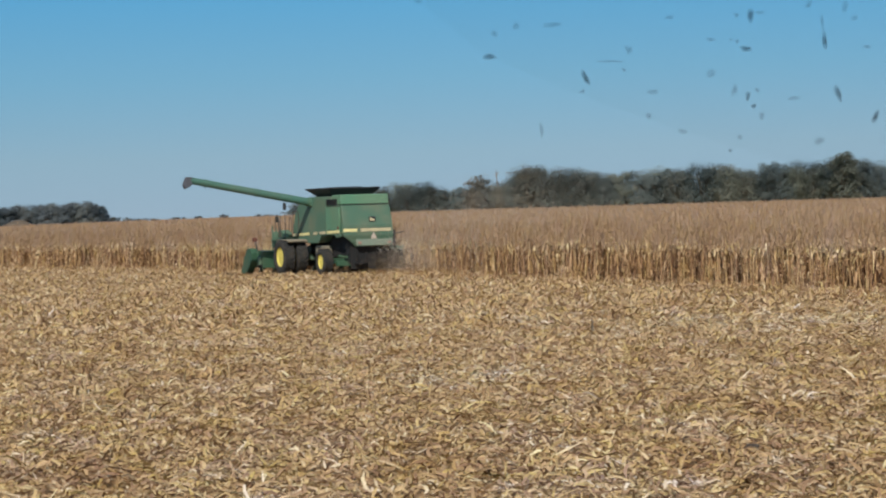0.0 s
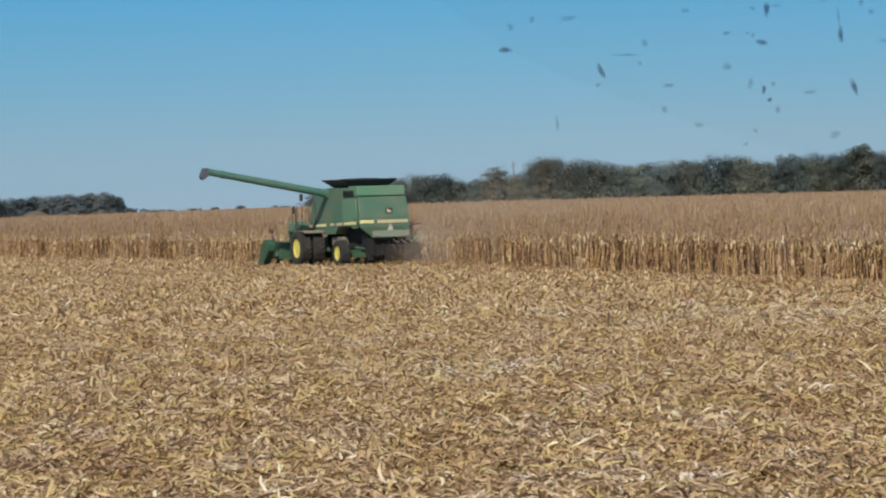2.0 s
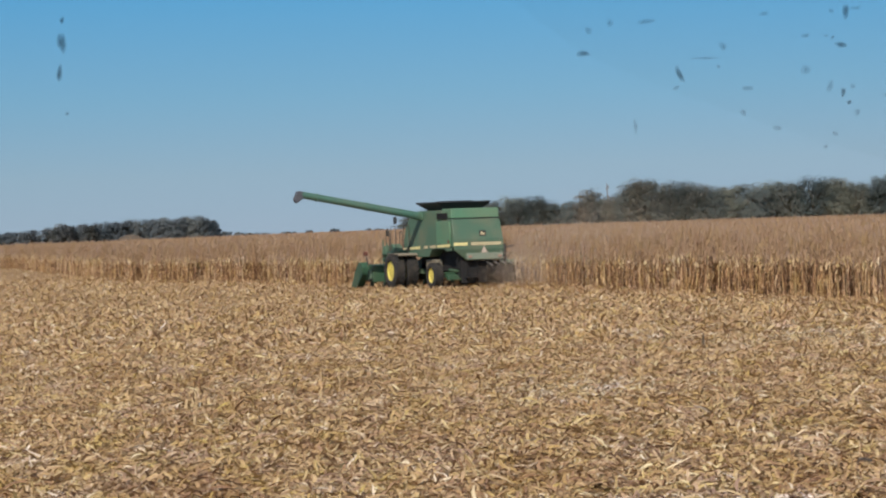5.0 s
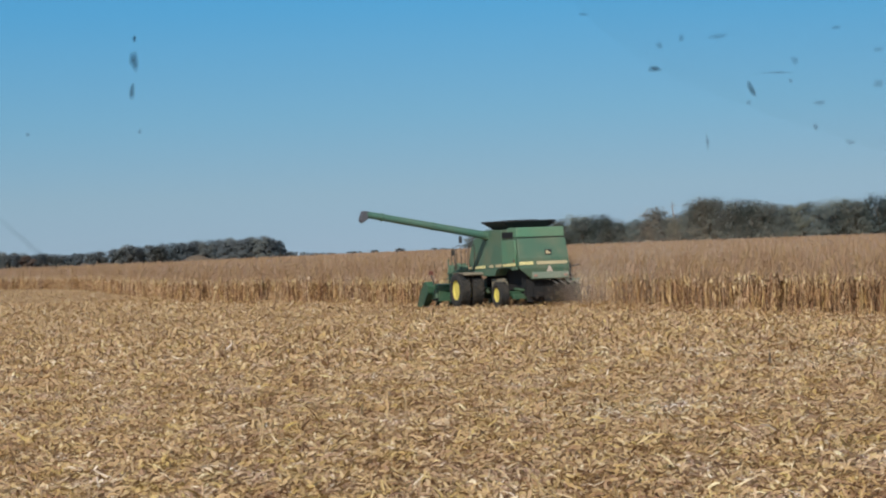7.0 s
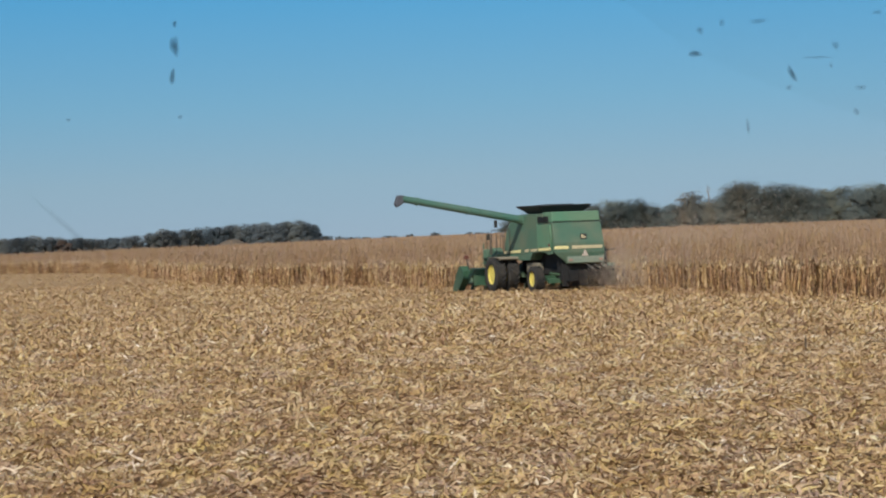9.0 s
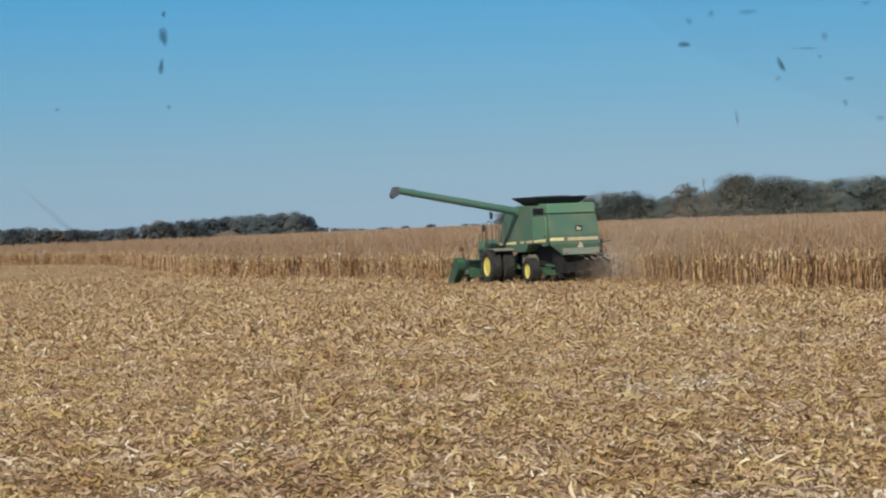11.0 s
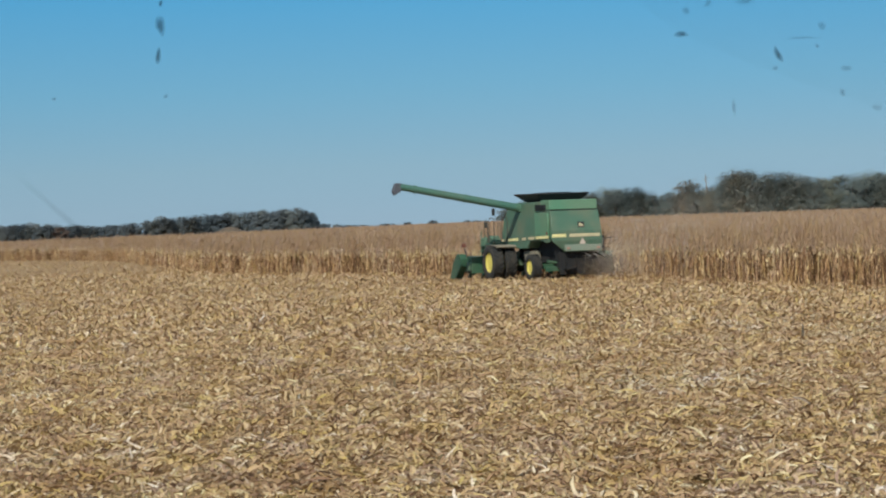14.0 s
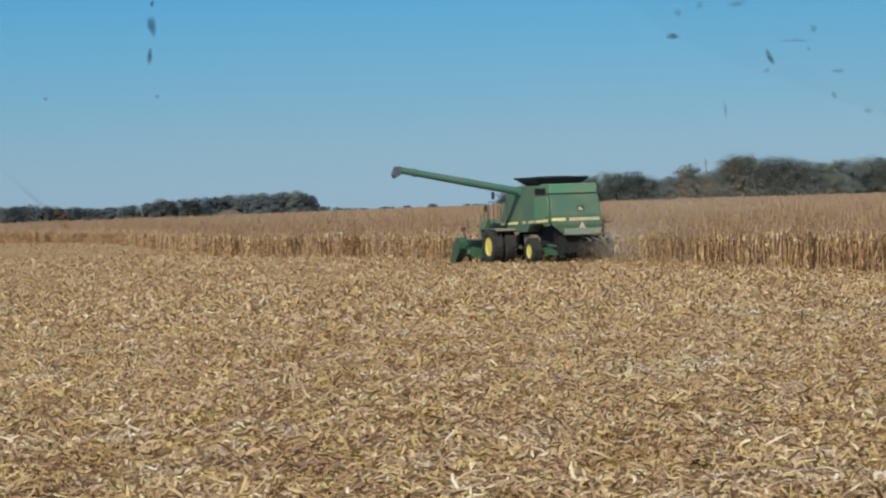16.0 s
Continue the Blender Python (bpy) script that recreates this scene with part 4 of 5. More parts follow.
        tube(lip, (*hi[i], 4.36), (*hi[j], 4.36), 0.03, seg=6)
        part("lip", lip, M_BLACK, sheet)
    # cross auger cover that peeps over the rim
    part("tank_cover", prism([(-0.9, 4.30), (0.9, 4.30), (0.6, 4.43), (-0.6, 4.43)], "y", 0.4, 2.3, 0.03), M_TANKEXT, c)
    # unloading auger, swung out
    root, tip = Vector((-1.35, 2.35, 3.66)), Vector((-8.10, 2.15, 4.96))
    way = (tip - root).normalized()
    aug = part("unloading_auger", tube(bmesh.new(), root, tip, 0.205, 0.175, seg=24), M_AUGER, c, "long green unloading auger tube", smooth=False)
    for u in (0.02, 0.46, 0.87):
        p = root.lerp(tip, u)
        part("flange", tube(bmesh.new(), p - way * 0.03, p + way * 0.03, 0.222, seg=24), M_AUGER, aug)
    part("elbow", tube(tube(bmesh.new(), (-1.42, 2.36, 3.52), (-1.42, 2.36, 3.72), 0.22, seg=18), (-1.42, 2.36, 3.66), root + way * 0.35, 0.235, 0.21, seg=18), M_GREEN, aug)
    spout = part("spout", prism([(-0.22, 0.20), (0.12, 0.20), (0.10, -0.28), (-0.30, -0.52), (-0.42, -0.30)], "y", -0.20, 0.20, 0.04), M_SPOUT, aug, "grey rubber spout")
    spout.matrix_basis = pose(tip.x, tip.y, tip.z) @ Matrix.Scale(0.85, 4)
    part("auger_lamp", a_box(-3.02, -2.88, 2.16, 2.30, 3.33, 3.70, bevel=0.02), M_BLACK, aug, "black work lamp under the tube")
    # cab
    cab = part("cab", prism([(3.40, 1.95), (3.40, 3.50), (4.45, 3.50), (4.65, 3.20), (4.4, 1.85)], "x", -0.82, 0.82, 0.05), M_DARKGLASS, c, "cab with dark tinted glass")
    part("cab_roof", prism([(3.35, 3.51), (3.37, 3.68), (4.55, 3.68), (4.70, 3.52)], "x", -0.86, 0.86, 0.04), M_BLACK, cab)
    for x in (-0.88, 0.82):
        for y in (3.38, 4.2):
            part("cab_post", a_box(x, x + 0.06, y, y + 0.12, 1.95, 3.52), M_BLACK, cab)
    # platform, steps and rails by the cab door
    plat = part("platform", prism([(4.4, 1.58), (5.35, 1.58), (5.45, 1.92), (4.3, 1.92)], "x", -2.25, -0.97, 0.04), M_GREEN, c, "green cab platform")
    def loop_rail(x, y0, y1, z1):
        """A hand rail bent into a hoop with rounded shoulders."""
        pts = [(x, y0, 1.9), (x, y0, z1 - 0.22)]
        for k in range(1, 5):
            t = k * math.pi / 10
            pts.append((x, y0 + 0.18 * (1 - math.cos(t)), z1 - 0.22 + 0.22 * math.sin(t)))
        for k in range(4, 0, -1):
            t = k * math.pi / 10
            pts.append((x, y1 - 0.18 * (1 - math.cos(t)), z1 - 0.22 + 0.22 * math.sin(t)))
        return pts + [(x, y1, z1 - 0.22), (x, y1, 1.9)]
    for x, y0, y1, z1 in ((-2.2, 4.05, 4.75, 3.22), (-2.2, 4.95, 5.40, 3.08), (-1.45, 4.05, 4.80, 3.26), (-1.45, 5.0, 5.35, 2.95)):
        part("hand_rail", pipe(loop_rail(x, y0, y1, z1), 0.022), M_DUSTBLACK, plat)
    part("mirror_arm", pipe([(-1.95, 5.45, 1.9), (-1.98, 5.50, 2.95), (-2.05, 5.55, 3.15)], 0.018), M_DUSTBLACK, plat)
    part("mirror", a_box(-2.14, -1.96, 5.53, 5.58, 2.70, 3.02, bevel=0.02), M_DUSTBLACK, plat)
    part("valve_cover", prism([(4.35, 1.93), (5.3, 1.93), (5.2, 2.24), (4.8, 2.30), (4.45, 2.12)], "x", -2.15, -1.65, 0.05), M_GREEN, plat, "dusty green cover on the platform")
    part("tool_box", prism([(5.35, 1.35), (5.75, 1.35), (5.75, 2.05), (5.45, 2.22), (5.35, 2.1)], "x", -2.30, -1.95, 0.03), M_GREEN, plat)
    steps = part("steps", pipe([(-2.32, 5.0, 0.55), (-2.32, 5.0, 2.35)], 0.035), M_GREEN, plat)
    part("step_rail", pipe([(-2.32, 5.55, 0.55), (-2.32, 5.55, 2.40), (-2.32, 5.50, 2.52)], 0.035), M_GREEN, steps)
    for i in range(5):
        part("step", a_box(-2.45, -2.20, 5.0, 5.55, 0.6 + i * 0.29, 0.65 + i * 0.29), M_GREEN, steps)
    # feeder house
    part("feeder_house", prism([(3.6, 0.95), (3.6, 1.75), (5.9, 1.05), (5.9, 0.35)], "x", -0.7, 0.7, 0.03), M_GREEN, c)
    # corn head with snouts
    head = new("corn_head")
    head.parent = c
    tagged(head, "green corn head with pointed row dividers")
    part("back_frame", prism([(5.95, 0.45), (5.95, 1.12), (6.15, 1.18), (6.35, 0.85), (6.3, 0.4)], "x", -3.05, 3.05, 0.02), M_GREEN_DEEP, head)
    tr = bmesh.new()
    tube(tr, (-3.0, 6.45, 0.62), (3.0, 6.45, 0.62), 0.2, seg=12)
    part("cross_auger", tr, M_GREY, head)
    for i in range(9):
        x = -3.05 + i * 6.1 / 8
        w = 0.17
        sn = bmesh.new()
        tops = [(6.35, 0.98, w), (6.8, 0.92, w * 0.95), (7.3, 0.52, w * 0.6), (7.65, 0.14, 0.03)]
        prev = None
        for y, z, hw in tops:
            ring = [sn.verts.new((x - hw, y, max(0.08, z - 0.42))), sn.verts.new((x - hw, y, z - 0.08)), sn.verts.new((x, y, z + 0.06)), sn.verts.new((x + hw, y, z - 0.08)), sn.verts.new((x + hw, y, max(0.08, z - 0.42)))]
            if prev:
                for k in range(5):
                    sn.faces.new((prev[k], prev[(k + 1) % 5], ring[(k + 1) % 5], ring[k]))
            else:
                sn.faces.new(ring)
            prev = ring
        sn.faces.new(prev)
        bmesh.ops.recalc_face_normals(sn, faces=sn.faces)
        part("row_divider", sn, M_GREEN_DEEP, head)
    for s in (-1, 1):
        x0, x1 = (2.98, 3.36) if s > 0 else (-3.36, -2.98)
        part("end_divider", prism([(6.05, 0.70), (6.0, 1.12), (6.25, 1.38), (6.6, 1.34), (7.1, 0.86), (7.62, 0.10), (7.45, 0.04), (6.85, 0.06), (6.45, 0.34)], "x", x0, x1, 0.03), M_GREEN_DEEP, head, "green end divider")
        lampm = part("marker_lamp", a_box(s * 3.1 - 0.12, s * 3.1 + 0.12, 6.05, 6.2, 1.72, 1.93, bevel=0.03), M_MARKER, head, "dark red marker lamp on a short arm")
        part("end_sheet", prism([(5.35, 0.34), (5.35, 1.20), (5.97, 1.26), (5.97, 0.34)], "x", min(s * 2.2, s * 3.0), max(s * 2.2, s * 3.0), 0.015), M_GREEN_DEEP, head)
        guard = part("chain_guard", prism([(5.52, 0.52), (5.52, 0.94), (5.86, 0.98), (5.86, 0.46)], "x", *((-3.10, -3.0) if s < 0 else (3.0, 3.10)), 0.02), M_GREEN, head, "green chain guard")
        part("guard_strut", pipe([(s * 3.06, 5.35, 0.48), (s * 3.06, 6.0, 0.42)], 0.04), M_SHADE_BLACK, guard)
        part("lamp_arm", pipe([(s * 3.0, 6.0, 1.2), (s * 3.1, 6.12, 1.74)], 0.03), M_BLACK, lampm)
    return c


combine = build_combine()
combine.matrix_basis = pose(*COMBINE_AT, 0.0, 0, 0, math.degrees(HEAD)) @ Matrix.Scale(0.964, 4)


# ---- the windscreen that the view goes through ----
def build_screen():
    w = tagged(new("window_1"), "windscreen spotted with dried mud", "window", kind="structure")
    part("pane", a_box(-0.70, 0.70, 0.900, 0.905, 2.55, 3.55), M_GLASS, w).visible_shadow = False
    for x0, x1, z0, z1 in ((-0.76, -0.70, 2.49, 3.61), (0.70, 0.76, 2.49, 3.61), (-0.70, 0.70, 2.49, 2.55), (-0.70, 0.70, 3.55, 3.61)):
        part("window_frame", a_box(x0, x1, 0.87, 0.93, z0, z1, bevel=0.008), M_RUBBER, w)
    return w


def cab_walls():
    a = a_box(-0.80, 0.80, 0.86, 0.94, 0.35, 2.49)
    tagged(part("wall_front", a, M_CABIN), "dark cab front wall under the windscreen", "wall", kind="structure")
    for n, b in (("wall_left", (-0.88, -0.80, -1.0, 0.94, 0.35, 3.61)), ("wall_right", (0.80, 0.88, -1.0, 0.94, 0.35, 3.61)), ("wall_back", (-0.80, 0.80, -1.08, -1.0, 0.35, 3.61))):
        tagged(part(n, a_box(*b), M_CABIN), "dark cab wall", "wall", kind="structure")
    tagged(part("ceiling", a_box(-0.88, 0.88, -1.08, 0.94, 3.61, 3.69), M_CABIN), "dark cab ceiling", "ceiling", kind="structure")
    tagged(part("floor", a_box(-0.88, 0.88, -1.08, 0.94, 0.0, 0.35), M_CABIN), "dark cab floor", "floor", kind="structure")


screen = build_screen()
cab_walls()


def blob(name, x, z, w, h, turn, mat, seed):
    """A thin dried splash, built up in ragged layers that thin out towards its edge."""
    r = np.random.default_rng(seed)
    bm = bmesh.new()
    n = 18
    k1, k2 = r.uniform(0, 6.28, 2)
    c, s = math.cos(turn), math.sin(turn)
    for lay, size in enumerate((1.4, 1.05, 0.76, 0.46)):
        rim = []
        for i in range(n):
            a = 2 * math.pi * i / n
            q = size * (1 + 0.14 * math.sin(2 * a + k1) + 0.08 * math.sin(3 * a + k2) + 0.05 * math.sin(5 * a + k1 * 2) + r.normal(0, 0.05))
            u, v = w / 2 * q * math.cos(a), h / 2 * q * math.sin(a)
            rim.append(bm.verts.new((x + u * c - v * s, 0.8996 - lay * 0.0002, z + u * s + v * c)))
        bm.faces.new(rim)
    part(name, bm, mat, screen)


# splashes: across, up, width and height in millimetres, turn in degrees, how thick (0 thick, 1 thin)
for x, z, w, h, a in (
        (0.0777, 3.0813, 3.5, 1.4, 0),
        (0.1073, 3.0742, 1.4, 4.2, 20),
        (0.1594, 3.0920, 1.7, 3.5, 0),
        (0.1825, 3.0837, 1.4, 4.2, 0),
        (0.1577, 3.0818, 2.8, 1.6, 0),
        (0.1579, 3.0671, 1.2, 2.4, 0),
        (0.1597, 3.0639, 1.2, 1.2, 0),
        (0.1863, 3.0672, 1.6, 4.2, 15),
        (0.1979, 3.0597, 1.4, 3.5, -30),
        (-0.0819, 3.0961, 1.0, 1.6, 0),
        (-0.0822, 3.0893, 2.3, 4.5, 12),
        (-0.0832, 3.0799, 1.4, 3.8, -8),
):
    blob("dirt_spot", x, z, w / 1000, h * 0.88 / 1000, radians(a), M_MUD, int(abs(x) * 1e5))
for x, z, w, h, a in (
        (0.0976, 3.0907, 4.5, 1.7, 0),
        (0.1340, 3.0921, 2.1, 1.4, 0),
        (0.1778, 3.0950, 1.4, 2.8, -20),
        (0.1551, 3.0842, 1.0, 1.2, 0),
        (0.1194, 3.0762, 1.2, 1.2, 0),
        (0.1063, 3.0699, 1.4, 1.4, 0),
        (0.1538, 3.0690, 1.7, 3.1, -20),
        (0.1621, 3.0608, 1.7, 2.1, 0),
        (0.1724, 3.0660, 3.1, 1.4, 0),
        (0.1800, 3.0526, 2.8, 2.4, 0),
        (0.1550, 3.0544, 1.6, 1.4, 0),
        (-0.0812, 3.0675, 1.4, 1.2, 0),
):
    blob("dirt_spot", x, z, w / 1000, h * 0.88 / 1000, radians(a), M_MUD_THIN, int(abs(x) * 1e5))
for x, z, w, h, a in (
        (0.0795, 3.0884, 1.6, 2.4, 0),
        (0.0862, 3.0905, 1.4, 2.4, 0),
        (0.1625, 3.0930, 3.1, 0.9, 0),
        (0.1550, 3.0923, 1.4, 1.4, 0),
        (0.1958, 3.0814, 2.4, 1.2, 0),
        (0.1210, 3.0824, 2.1, 2.1, 0),
        (0.1282, 3.0691, 2.8, 1.7, 0),
        (0.1267, 3.0618, 1.4, 2.1, 0),
        (0.1519, 3.0504, 1.2, 1.4, 0),
        (0.1372, 3.0566, 2.4, 1.7, 0),
        (0.1892, 3.0941, 1.7, 3.1, 0),
        (0.1465, 3.0744, 2.8, 2.1, 0),
        (0.1773, 3.0444, 3.8, 3.5, 0),
        (0.0562, 3.0989, 2.4, 1.0, 0),
        (0.0932, 3.0583, 1.0, 4.2, 0),
):
    blob("dirt_spot", x, z, w / 1000, h * 0.88 / 1000, radians(a), M_MUD_THIN, int(abs(x) * 1e5))
for x, z, w, h, a in (
        (0.1152, 3.0789, 7.7, 0.7, 0),
        (0.1530, 3.0848, 1.0, 0.9, 0),
        (0.1467, 3.0849, 2.1, 1.4, 0),
        (0.1819, 3.0893, 1.0, 4.5, 0),
        (0.1609, 3.0688, 1.4, 1.4, 0),
        (0.1921, 3.0905, 2.1, 1.4, 0),
        (-0.1156, 3.0678, 1.4, 1.0, 0),
):
    blob("dirt_spot", x, z, w / 1000, h * 0.88 / 1000, radians(a), M_MUD_THIN, int(abs(x) * 1e5))
blob("smear", -0.1142, 3.0320, 0.0320, 0.0017, radians(-43), M_SMEAR, 5)
# the dusty part of the glass that no wiper reaches
film = bmesh.new()
film.faces.new([film.verts.new((x, 0.8998, z)) for x, z in (
        (0.0494, 3.1065), (0.0596, 3.0958), (0.0777, 3.0813), (0.0974, 3.0722), (0.1183, 3.0638), (0.1446, 3.0543), (0.1709, 3.0457), (0.2007, 3.0378), (0.2331, 3.0298), (0.2356, 3.1215), (0.0500, 3.1256))])
part("dust_film", film, M_FILM, screen)


# ---- chaff thrown out behind the machine ----
M_CHAFF = material("dark_chaff", litter([(0.0, (0.06, 0.036, 0.024)), (0.9, (0.15, 0.092, 0.058)), (1.0, (0.36, 0.26, 0.16))]))


M_DUST = material("airborne_husk_dust", litter([(0.0, (0.35, 0.285, 0.245)), (0.6, (0.43, 0.355, 0.312)), (1.0, (0.49, 0.415, 0.370))]))


def drift(name, p, l0, l1, mat, label, category):
    """Loose specks hanging in the air, each turned its own way; p in the machine's axes."""
    n = len(p)
    L = rng.uniform(l0, l1, n)
    d = unit(rng.normal(size=(n, 3)))
    s = unit(np.cross(d, rng.normal(size=(n, 3))))
    v, f = strips(np.stack([p - d * L[:, None] / 2, p + d * L[:, None] / 2], 1), s, np.stack([L * 0.7, L * 0.45], 1))
    ob = new(name, mesh_from(name, v, f, [mat]))
    ob.matrix_basis = combine.matrix_basis.copy()
    return tagged(ob, label, category, kind="stuff")


def build_chaff():
    n = 7000
    back = rng.gamma(1.6, 0.55, n)
    x = rng.normal(1.2, 0.85, n) + back * 0.4
    z = np.abs(rng.normal(0.42, 0.34, n)) * np.exp(-back * 0.10) + 0.03
    drift("chaff", np.stack([x, -1.50 - back, z], -1), 0.012, 0.034, M_CHAFF, "brown chaff and broken husks blown out behind the combine", "chaff")
    # the dust hangs along the strip just cut, lifting and spreading as it ages
    n = 120000
    back = rng.gamma(2.1, 4.2, n)
    puff = 0.22 * np.sin(back * 0.8 + 0.8) + 0.14 * np.sin(back * 2.1)
    x = 1.0 + 0.05 * back + rng.normal(0, 1, n) * (0.7 + 0.05 * back)
    z = 0.05 + np.abs(0.75 + 0.085 * back + rng.normal(0, 1.0, n) * (0.6 + 0.07 * back) * (1 + puff))
    y = -2.3 - back
    k = (z < 4.8) & (back < 34)
    drift("dust_cloud", np.stack([x, y, z], -1)[k], 0.010, 0.020, M_DUST, "thin greyish tan dust drifting off behind the combine", "dust")


build_chaff()


# ---- single stalks that stand out of the stubble ----
def broken_stalk(x, y, height, lean, turn, mat, label, thick=1.0, leaves=3):
    r = np.random.default_rng(int(abs(x * 100 + y * 7)))
    root = tagged(new("broken_corn_stalk"), label, "corn stalk", "broken stalks in the stubble")
    a = radians(turn)
    top = Vector((math.cos(a) * lean * height, math.sin(a) * lean * height, height))
    bm = bmesh.new()
    tube(bm, (0, 0, -0.04), top * 0.5, 0.016 * thick, 0.015 * thick, seg=7)
    tube(bm, top * 0.5, top, 0.015 * thick, 0.009 * thick, seg=7)
    for q in (0.22, 0.5, 0.78):
        tube(bm, top * q - Vector((0, 0, 0.008)), top * q + Vector((0, 0, 0.008)), 0.019 * thick, seg=7)
    part("stalk", bm, mat, root)
    for i in range(leaves):
        b, L = r.uniform(0, 6.28), r.uniform(0.18, 0.36)
        p0 = np.array(top * r.uniform(0.3, 0.9))
        d = np.array((math.cos(b), math.sin(b), 0))
        P = np.stack([p0, p0 + d * L * 0.4 + (0, 0, L * 0.25), p0 + d * L * 0.8 - (0, 0, L * 0.3)])[None]
        v, f = strips(P, np.array([[-math.sin(b), math.cos(b), 0.2]]), np.array([[0.02, 0.045, 0.01]]) * thick)
        leaf = new("leaf", mesh_from("leaf", v, f, [M_LEAF if mat is M_STALK else M_EAR]))
        leaf.parent = root
    root.matrix_basis = pose(x, y, float(ground_z(x, y)))
    return root


broken_stalk(8.3, 67.8, 0.33, 0.05, 40, M_BARK, "dark broken corn stalk upright in the stubble", 1.7, 0)
broken_stalk(-12.5, 185.1, 1.30, 0.30, 10, M_EAR, "pale leaning corn stalk at the field's corner", 2.7, 6)
broken_stalk(-2.6, 50.2, 0.28, 0.1, 80, M_EAR, "pale broken corn stalk with bleached leaves in the stubble")
broken_stalk(-2.66, 50.1, 0.18, 0.5, 170, M_EAR, "pale broken corn stalk with bleached leaves in the stubble")
broken_stalk(-2.5, 50.1, 0.2, 0.6, 20, M_EAR, "pale broken corn stalk with bleached leaves in the stubble")
broken_stalk(4.7, 89.0, 0.42, 0.1, 120, M_EAR, "pale broken corn stalk standing in the stubble")
broken_stalk(6.6, 123.2, 0.5, 0.05, 20, M_EAR, "pale broken corn stalk standing in the stubble")
broken_stalk(1.4, 35.4, 0.2, 0.5, 150, M_STALK, "short brown corn stub in the stubble")
broken_stalk(-2.9, 57.0, 0.35, 0.15, 300, M_STALK, "short brown corn stub in the stubble")
broken_stalk(-0.48, 54.8, 0.40, 0.12, 100, M_EAR, "pale broken corn stalk standing in the stubble", 0.9, 1)
broken_stalk(-2.37, 45.4, 0.46, 0.08, 70, M_EAR, "pale broken corn stalk standing in the stubble", 0.9, 1)
broken_stalk(-0.15, 52.5, 0.36, 0.10, 60, M_EAR, "pale broken corn stalk standing in the stubble", 0.9, 1)
broken_stalk(9.9, 84.8, 0.34, 1.6, 150, M_EAR, "pale corn stalk lying slantwise over the stubble", 1.5)
broken_stalk(11.5, 82.8, 0.3, 0.8, 170, M_EAR, "pale bent corn stalk lying over the stubble")


def soil_clod(x, y, size):
    """A lump of turned-up earth with a broken, faceted surface."""
    r = np.random.default_rng(int(x * 100 + y))
    bm = bmesh.new()
    bmesh.ops.create_icosphere(bm, subdivisions=3, radius=size)
    a, b = r.normal(0, 2.2 / size, 3), r.normal(0, 5.0 / size, 3)
    for v in bm.verts:
        q = np.array(v.co)
        v.co *= 1 + 0.16 * math.sin(float(q @ a) * 0.5) + 0.10 * math.sin(float(q @ b) * 0.5) + r.normal(0, 0.03)
        v.co.z *= 0.6
    ob = part("soil_clod", bm, M_CLOD)
    ob.matrix_basis = pose(x, y, float(ground_z(x, y)) + size * 0.3)
    tagged(ob, "dark clod of damp earth lying in the corn stubble", "clod")


def leaf_clump(x, y, size, mat, label):
    """Wet leaves trodden into a low heap, leaf over leaf."""
    r = np.random.default_rng(int(x * 90 + y * 3))
    root = tagged(new("leaf_clump"), label, "leaf clump")
    for i in range(16):
        a, d = r.uniform(0, 6.28), size * r.uniform(0, 0.8)
        h, L = r.uniform(0, 6.28), size * r.uniform(0.5, 1.0)
        c = np.array((math.cos(a) * d, math.sin(a) * d, 0.05 + 0.09 * (1 - d / size)))
        u = np.array((math.cos(h), math.sin(h), r.uniform(-0.15, 0.4)))
        P = np.stack([c + u * L * q + (0, 0, 0.25 * L * (0.25 - q * q)) for q in (-0.5, -0.17, 0.17, 0.5)])[None]
        v, f = strips(P, unit(np.array([[-math.sin(h), math.cos(h), r.uniform(-0.5, 0.5)]])), np.array([[0.012, 0.04, 0.045, 0.01]]))
        leaf = new("leaf", mesh_from("leaf", v, f, [mat]))
        leaf.parent = root
    root.matrix_basis = pose(x, y, float(ground_z(x, y)) - 0.01)


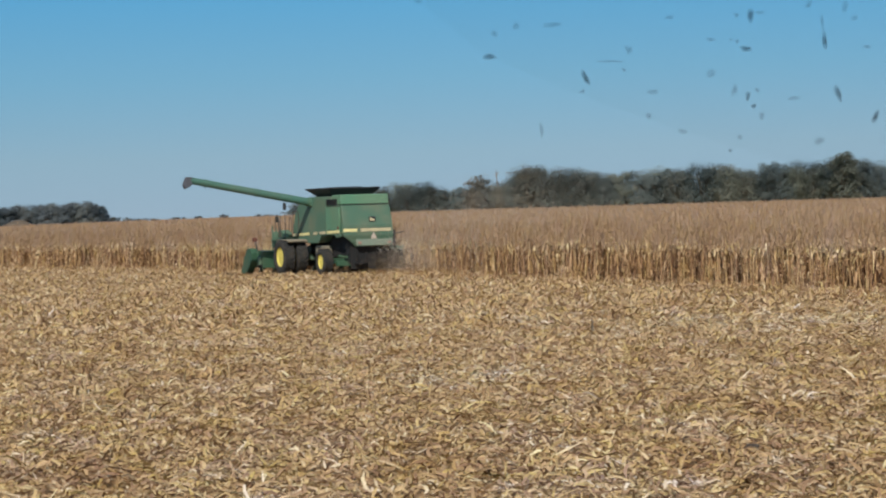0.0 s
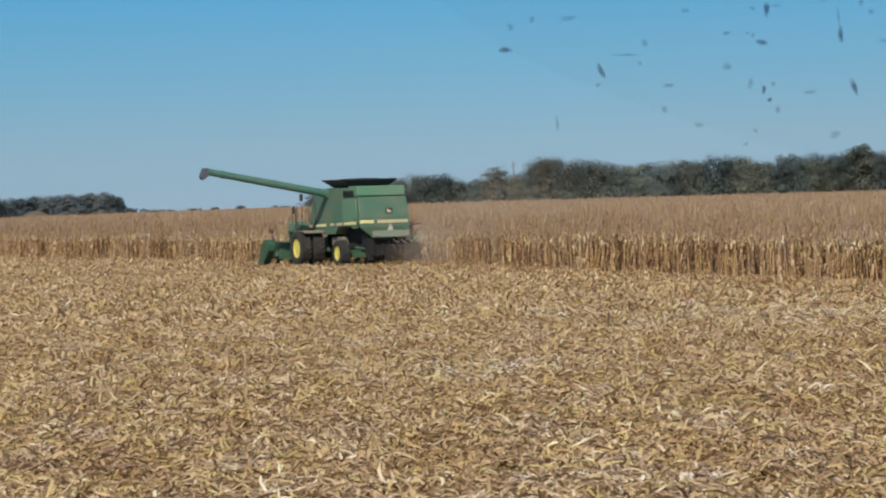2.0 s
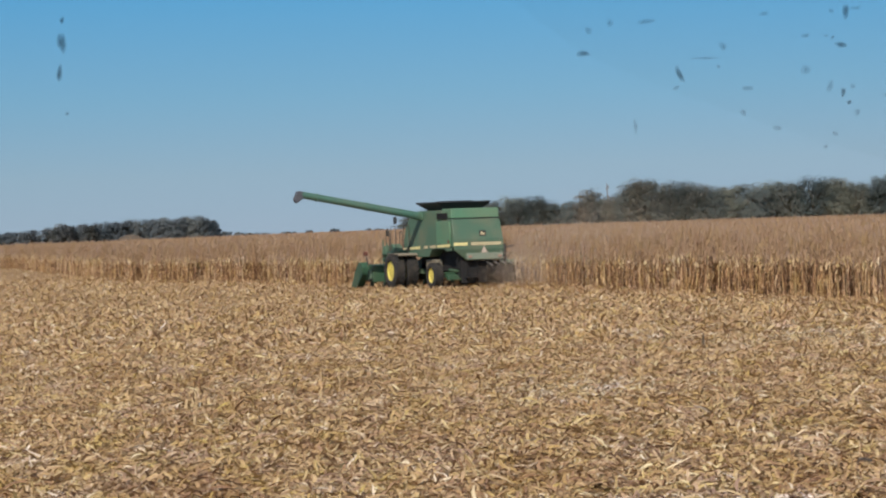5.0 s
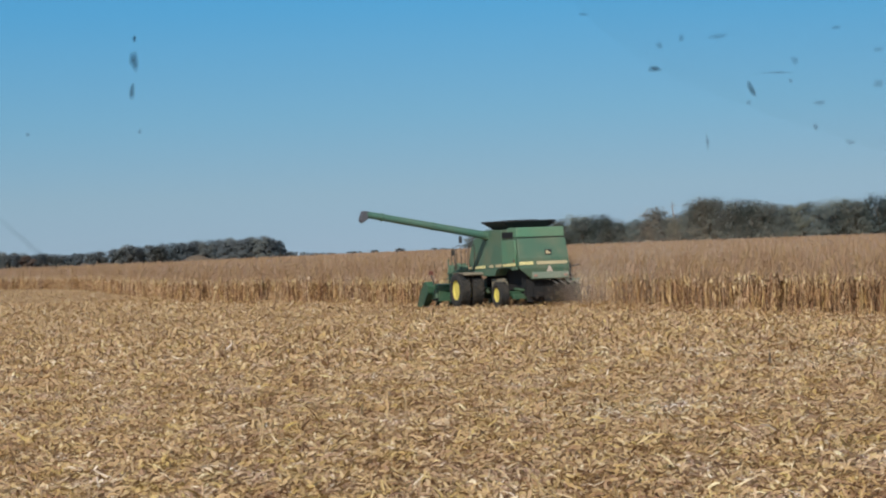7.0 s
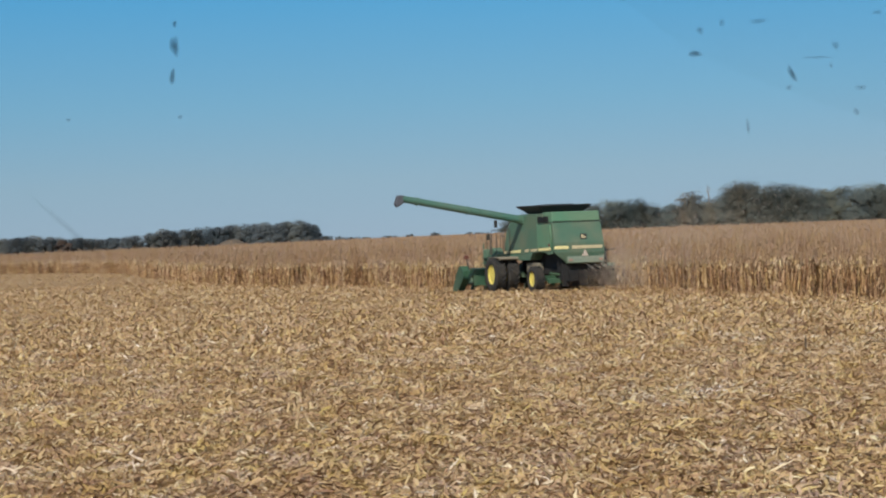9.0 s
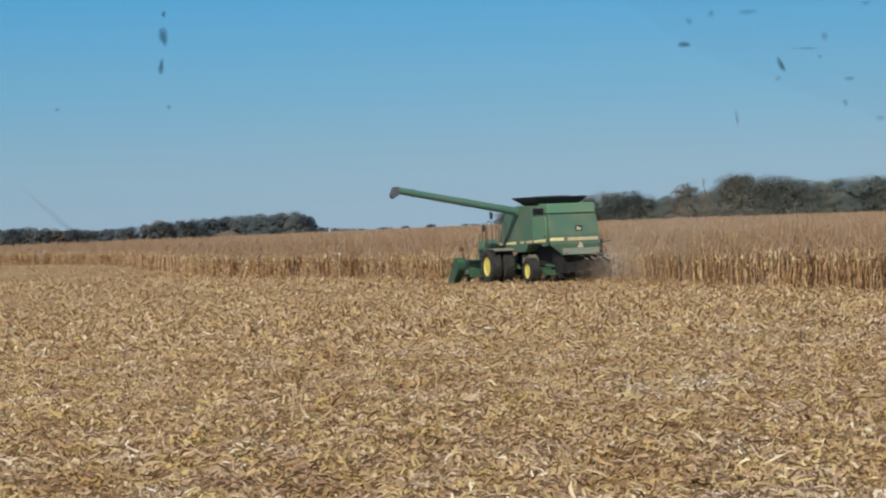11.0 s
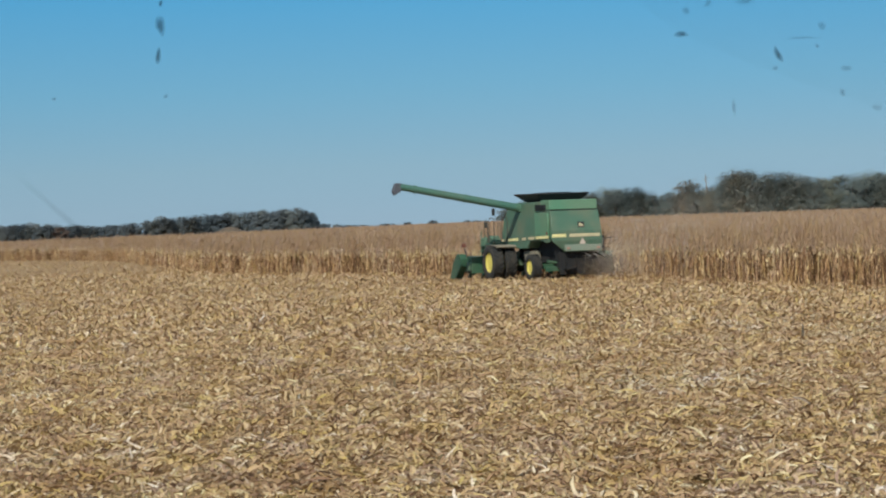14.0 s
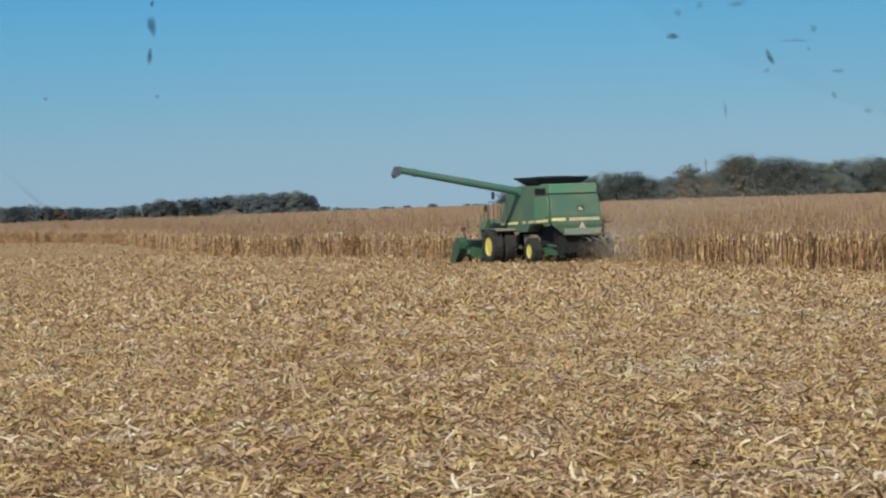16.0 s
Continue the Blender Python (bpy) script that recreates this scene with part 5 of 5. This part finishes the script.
M_CLOD = material("damp_earth", plain((0.050, 0.036, 0.027), 0.9, dirt=(0.12, 0.085, 0.055), amount=0.5, scale=9))
M_WET = material("wet_brown_leaf", litter([(0.0, (0.075, 0.040, 0.020)), (0.6, (0.17, 0.095, 0.040)), (1.0, (0.30, 0.18, 0.08))]))
soil_clod(6.2, 34.95, 0.10)
soil_clod(6.34, 35.0, 0.06)
leaf_clump(5.2, 29.7, 0.22, M_WET, "trodden clump of wet orange-brown corn leaves")
leaf_clump(2.7, 31.7, 0.20, M_WET, "trodden clump of wet dark brown corn leaves")


# ---- the nearest husks and leaf pieces, one by one ----
def leaf_meshes(count):
    out = []
    for i in range(count):
        r = np.random.default_rng(300 + i)
        L, w = r.uniform(0.12, 0.24), r.uniform(0.018, 0.04)
        u = np.linspace(-0.5, 0.5, 5)
        P = np.stack([u * L, 0.25 * L * (u ** 2) * r.uniform(-1, 1), 0.03 + 0.3 * L * (0.25 - u ** 2) * r.uniform(-0.6, 1.2)], -1)[None]
        side = np.array([[0.0, 1.0, r.uniform(-0.4, 0.4)]])
        v, f = strips(P, unit(side), np.array([[w * 0.3, w, w * 1.1, w * 0.8, w * 0.15]]))
        out.append(mesh_from("husk", v, f, [M_HUSK_PIECE]))
    return out


def husk_piece_build(nt, b):
    oi = nt.nodes.new("ShaderNodeObjectInfo")
    r = ramp_node(nt, [(0.0, (0.22, 0.13, 0.065)), (0.45, (0.46, 0.31, 0.15)), (0.8, (0.58, 0.43, 0.24)), (1.0, (0.74, 0.64, 0.48))])
    nt.links.new(oi.outputs["Random"], r.inputs[0])
    n = noise_node(nt, 90.0, 3)
    nr = ramp_node(nt, [(0.3, (0.75, 0.75, 0.75)), (0.7, (1.1, 1.1, 1.1))])
    nt.links.new(n.outputs["Fac"], nr.inputs[0])
    nt.links.new(mixed(nt, r.outputs[0], nr.outputs[0], 1.0, "MULTIPLY"), b.inputs["Base Color"])
    b.inputs["Roughness"].default_value = 0.7


M_HUSK_PIECE = material("corn_husk_piece", husk_piece_build)
pieces = leaf_meshes(8)
hx, hy = scatter(300, 28, 42, -9.5, 13.5)
for x, y in zip(hx, hy):
    o = new("husk", pieces[int(rng.integers(8))])
    o.parent = ground
    o.matrix_basis = pose(float(x), float(y), float(ground_z(x, y)) + 0.02, float(rng.normal(0, 12)), float(rng.normal(0, 14)), float(rng.uniform(0, 360)))
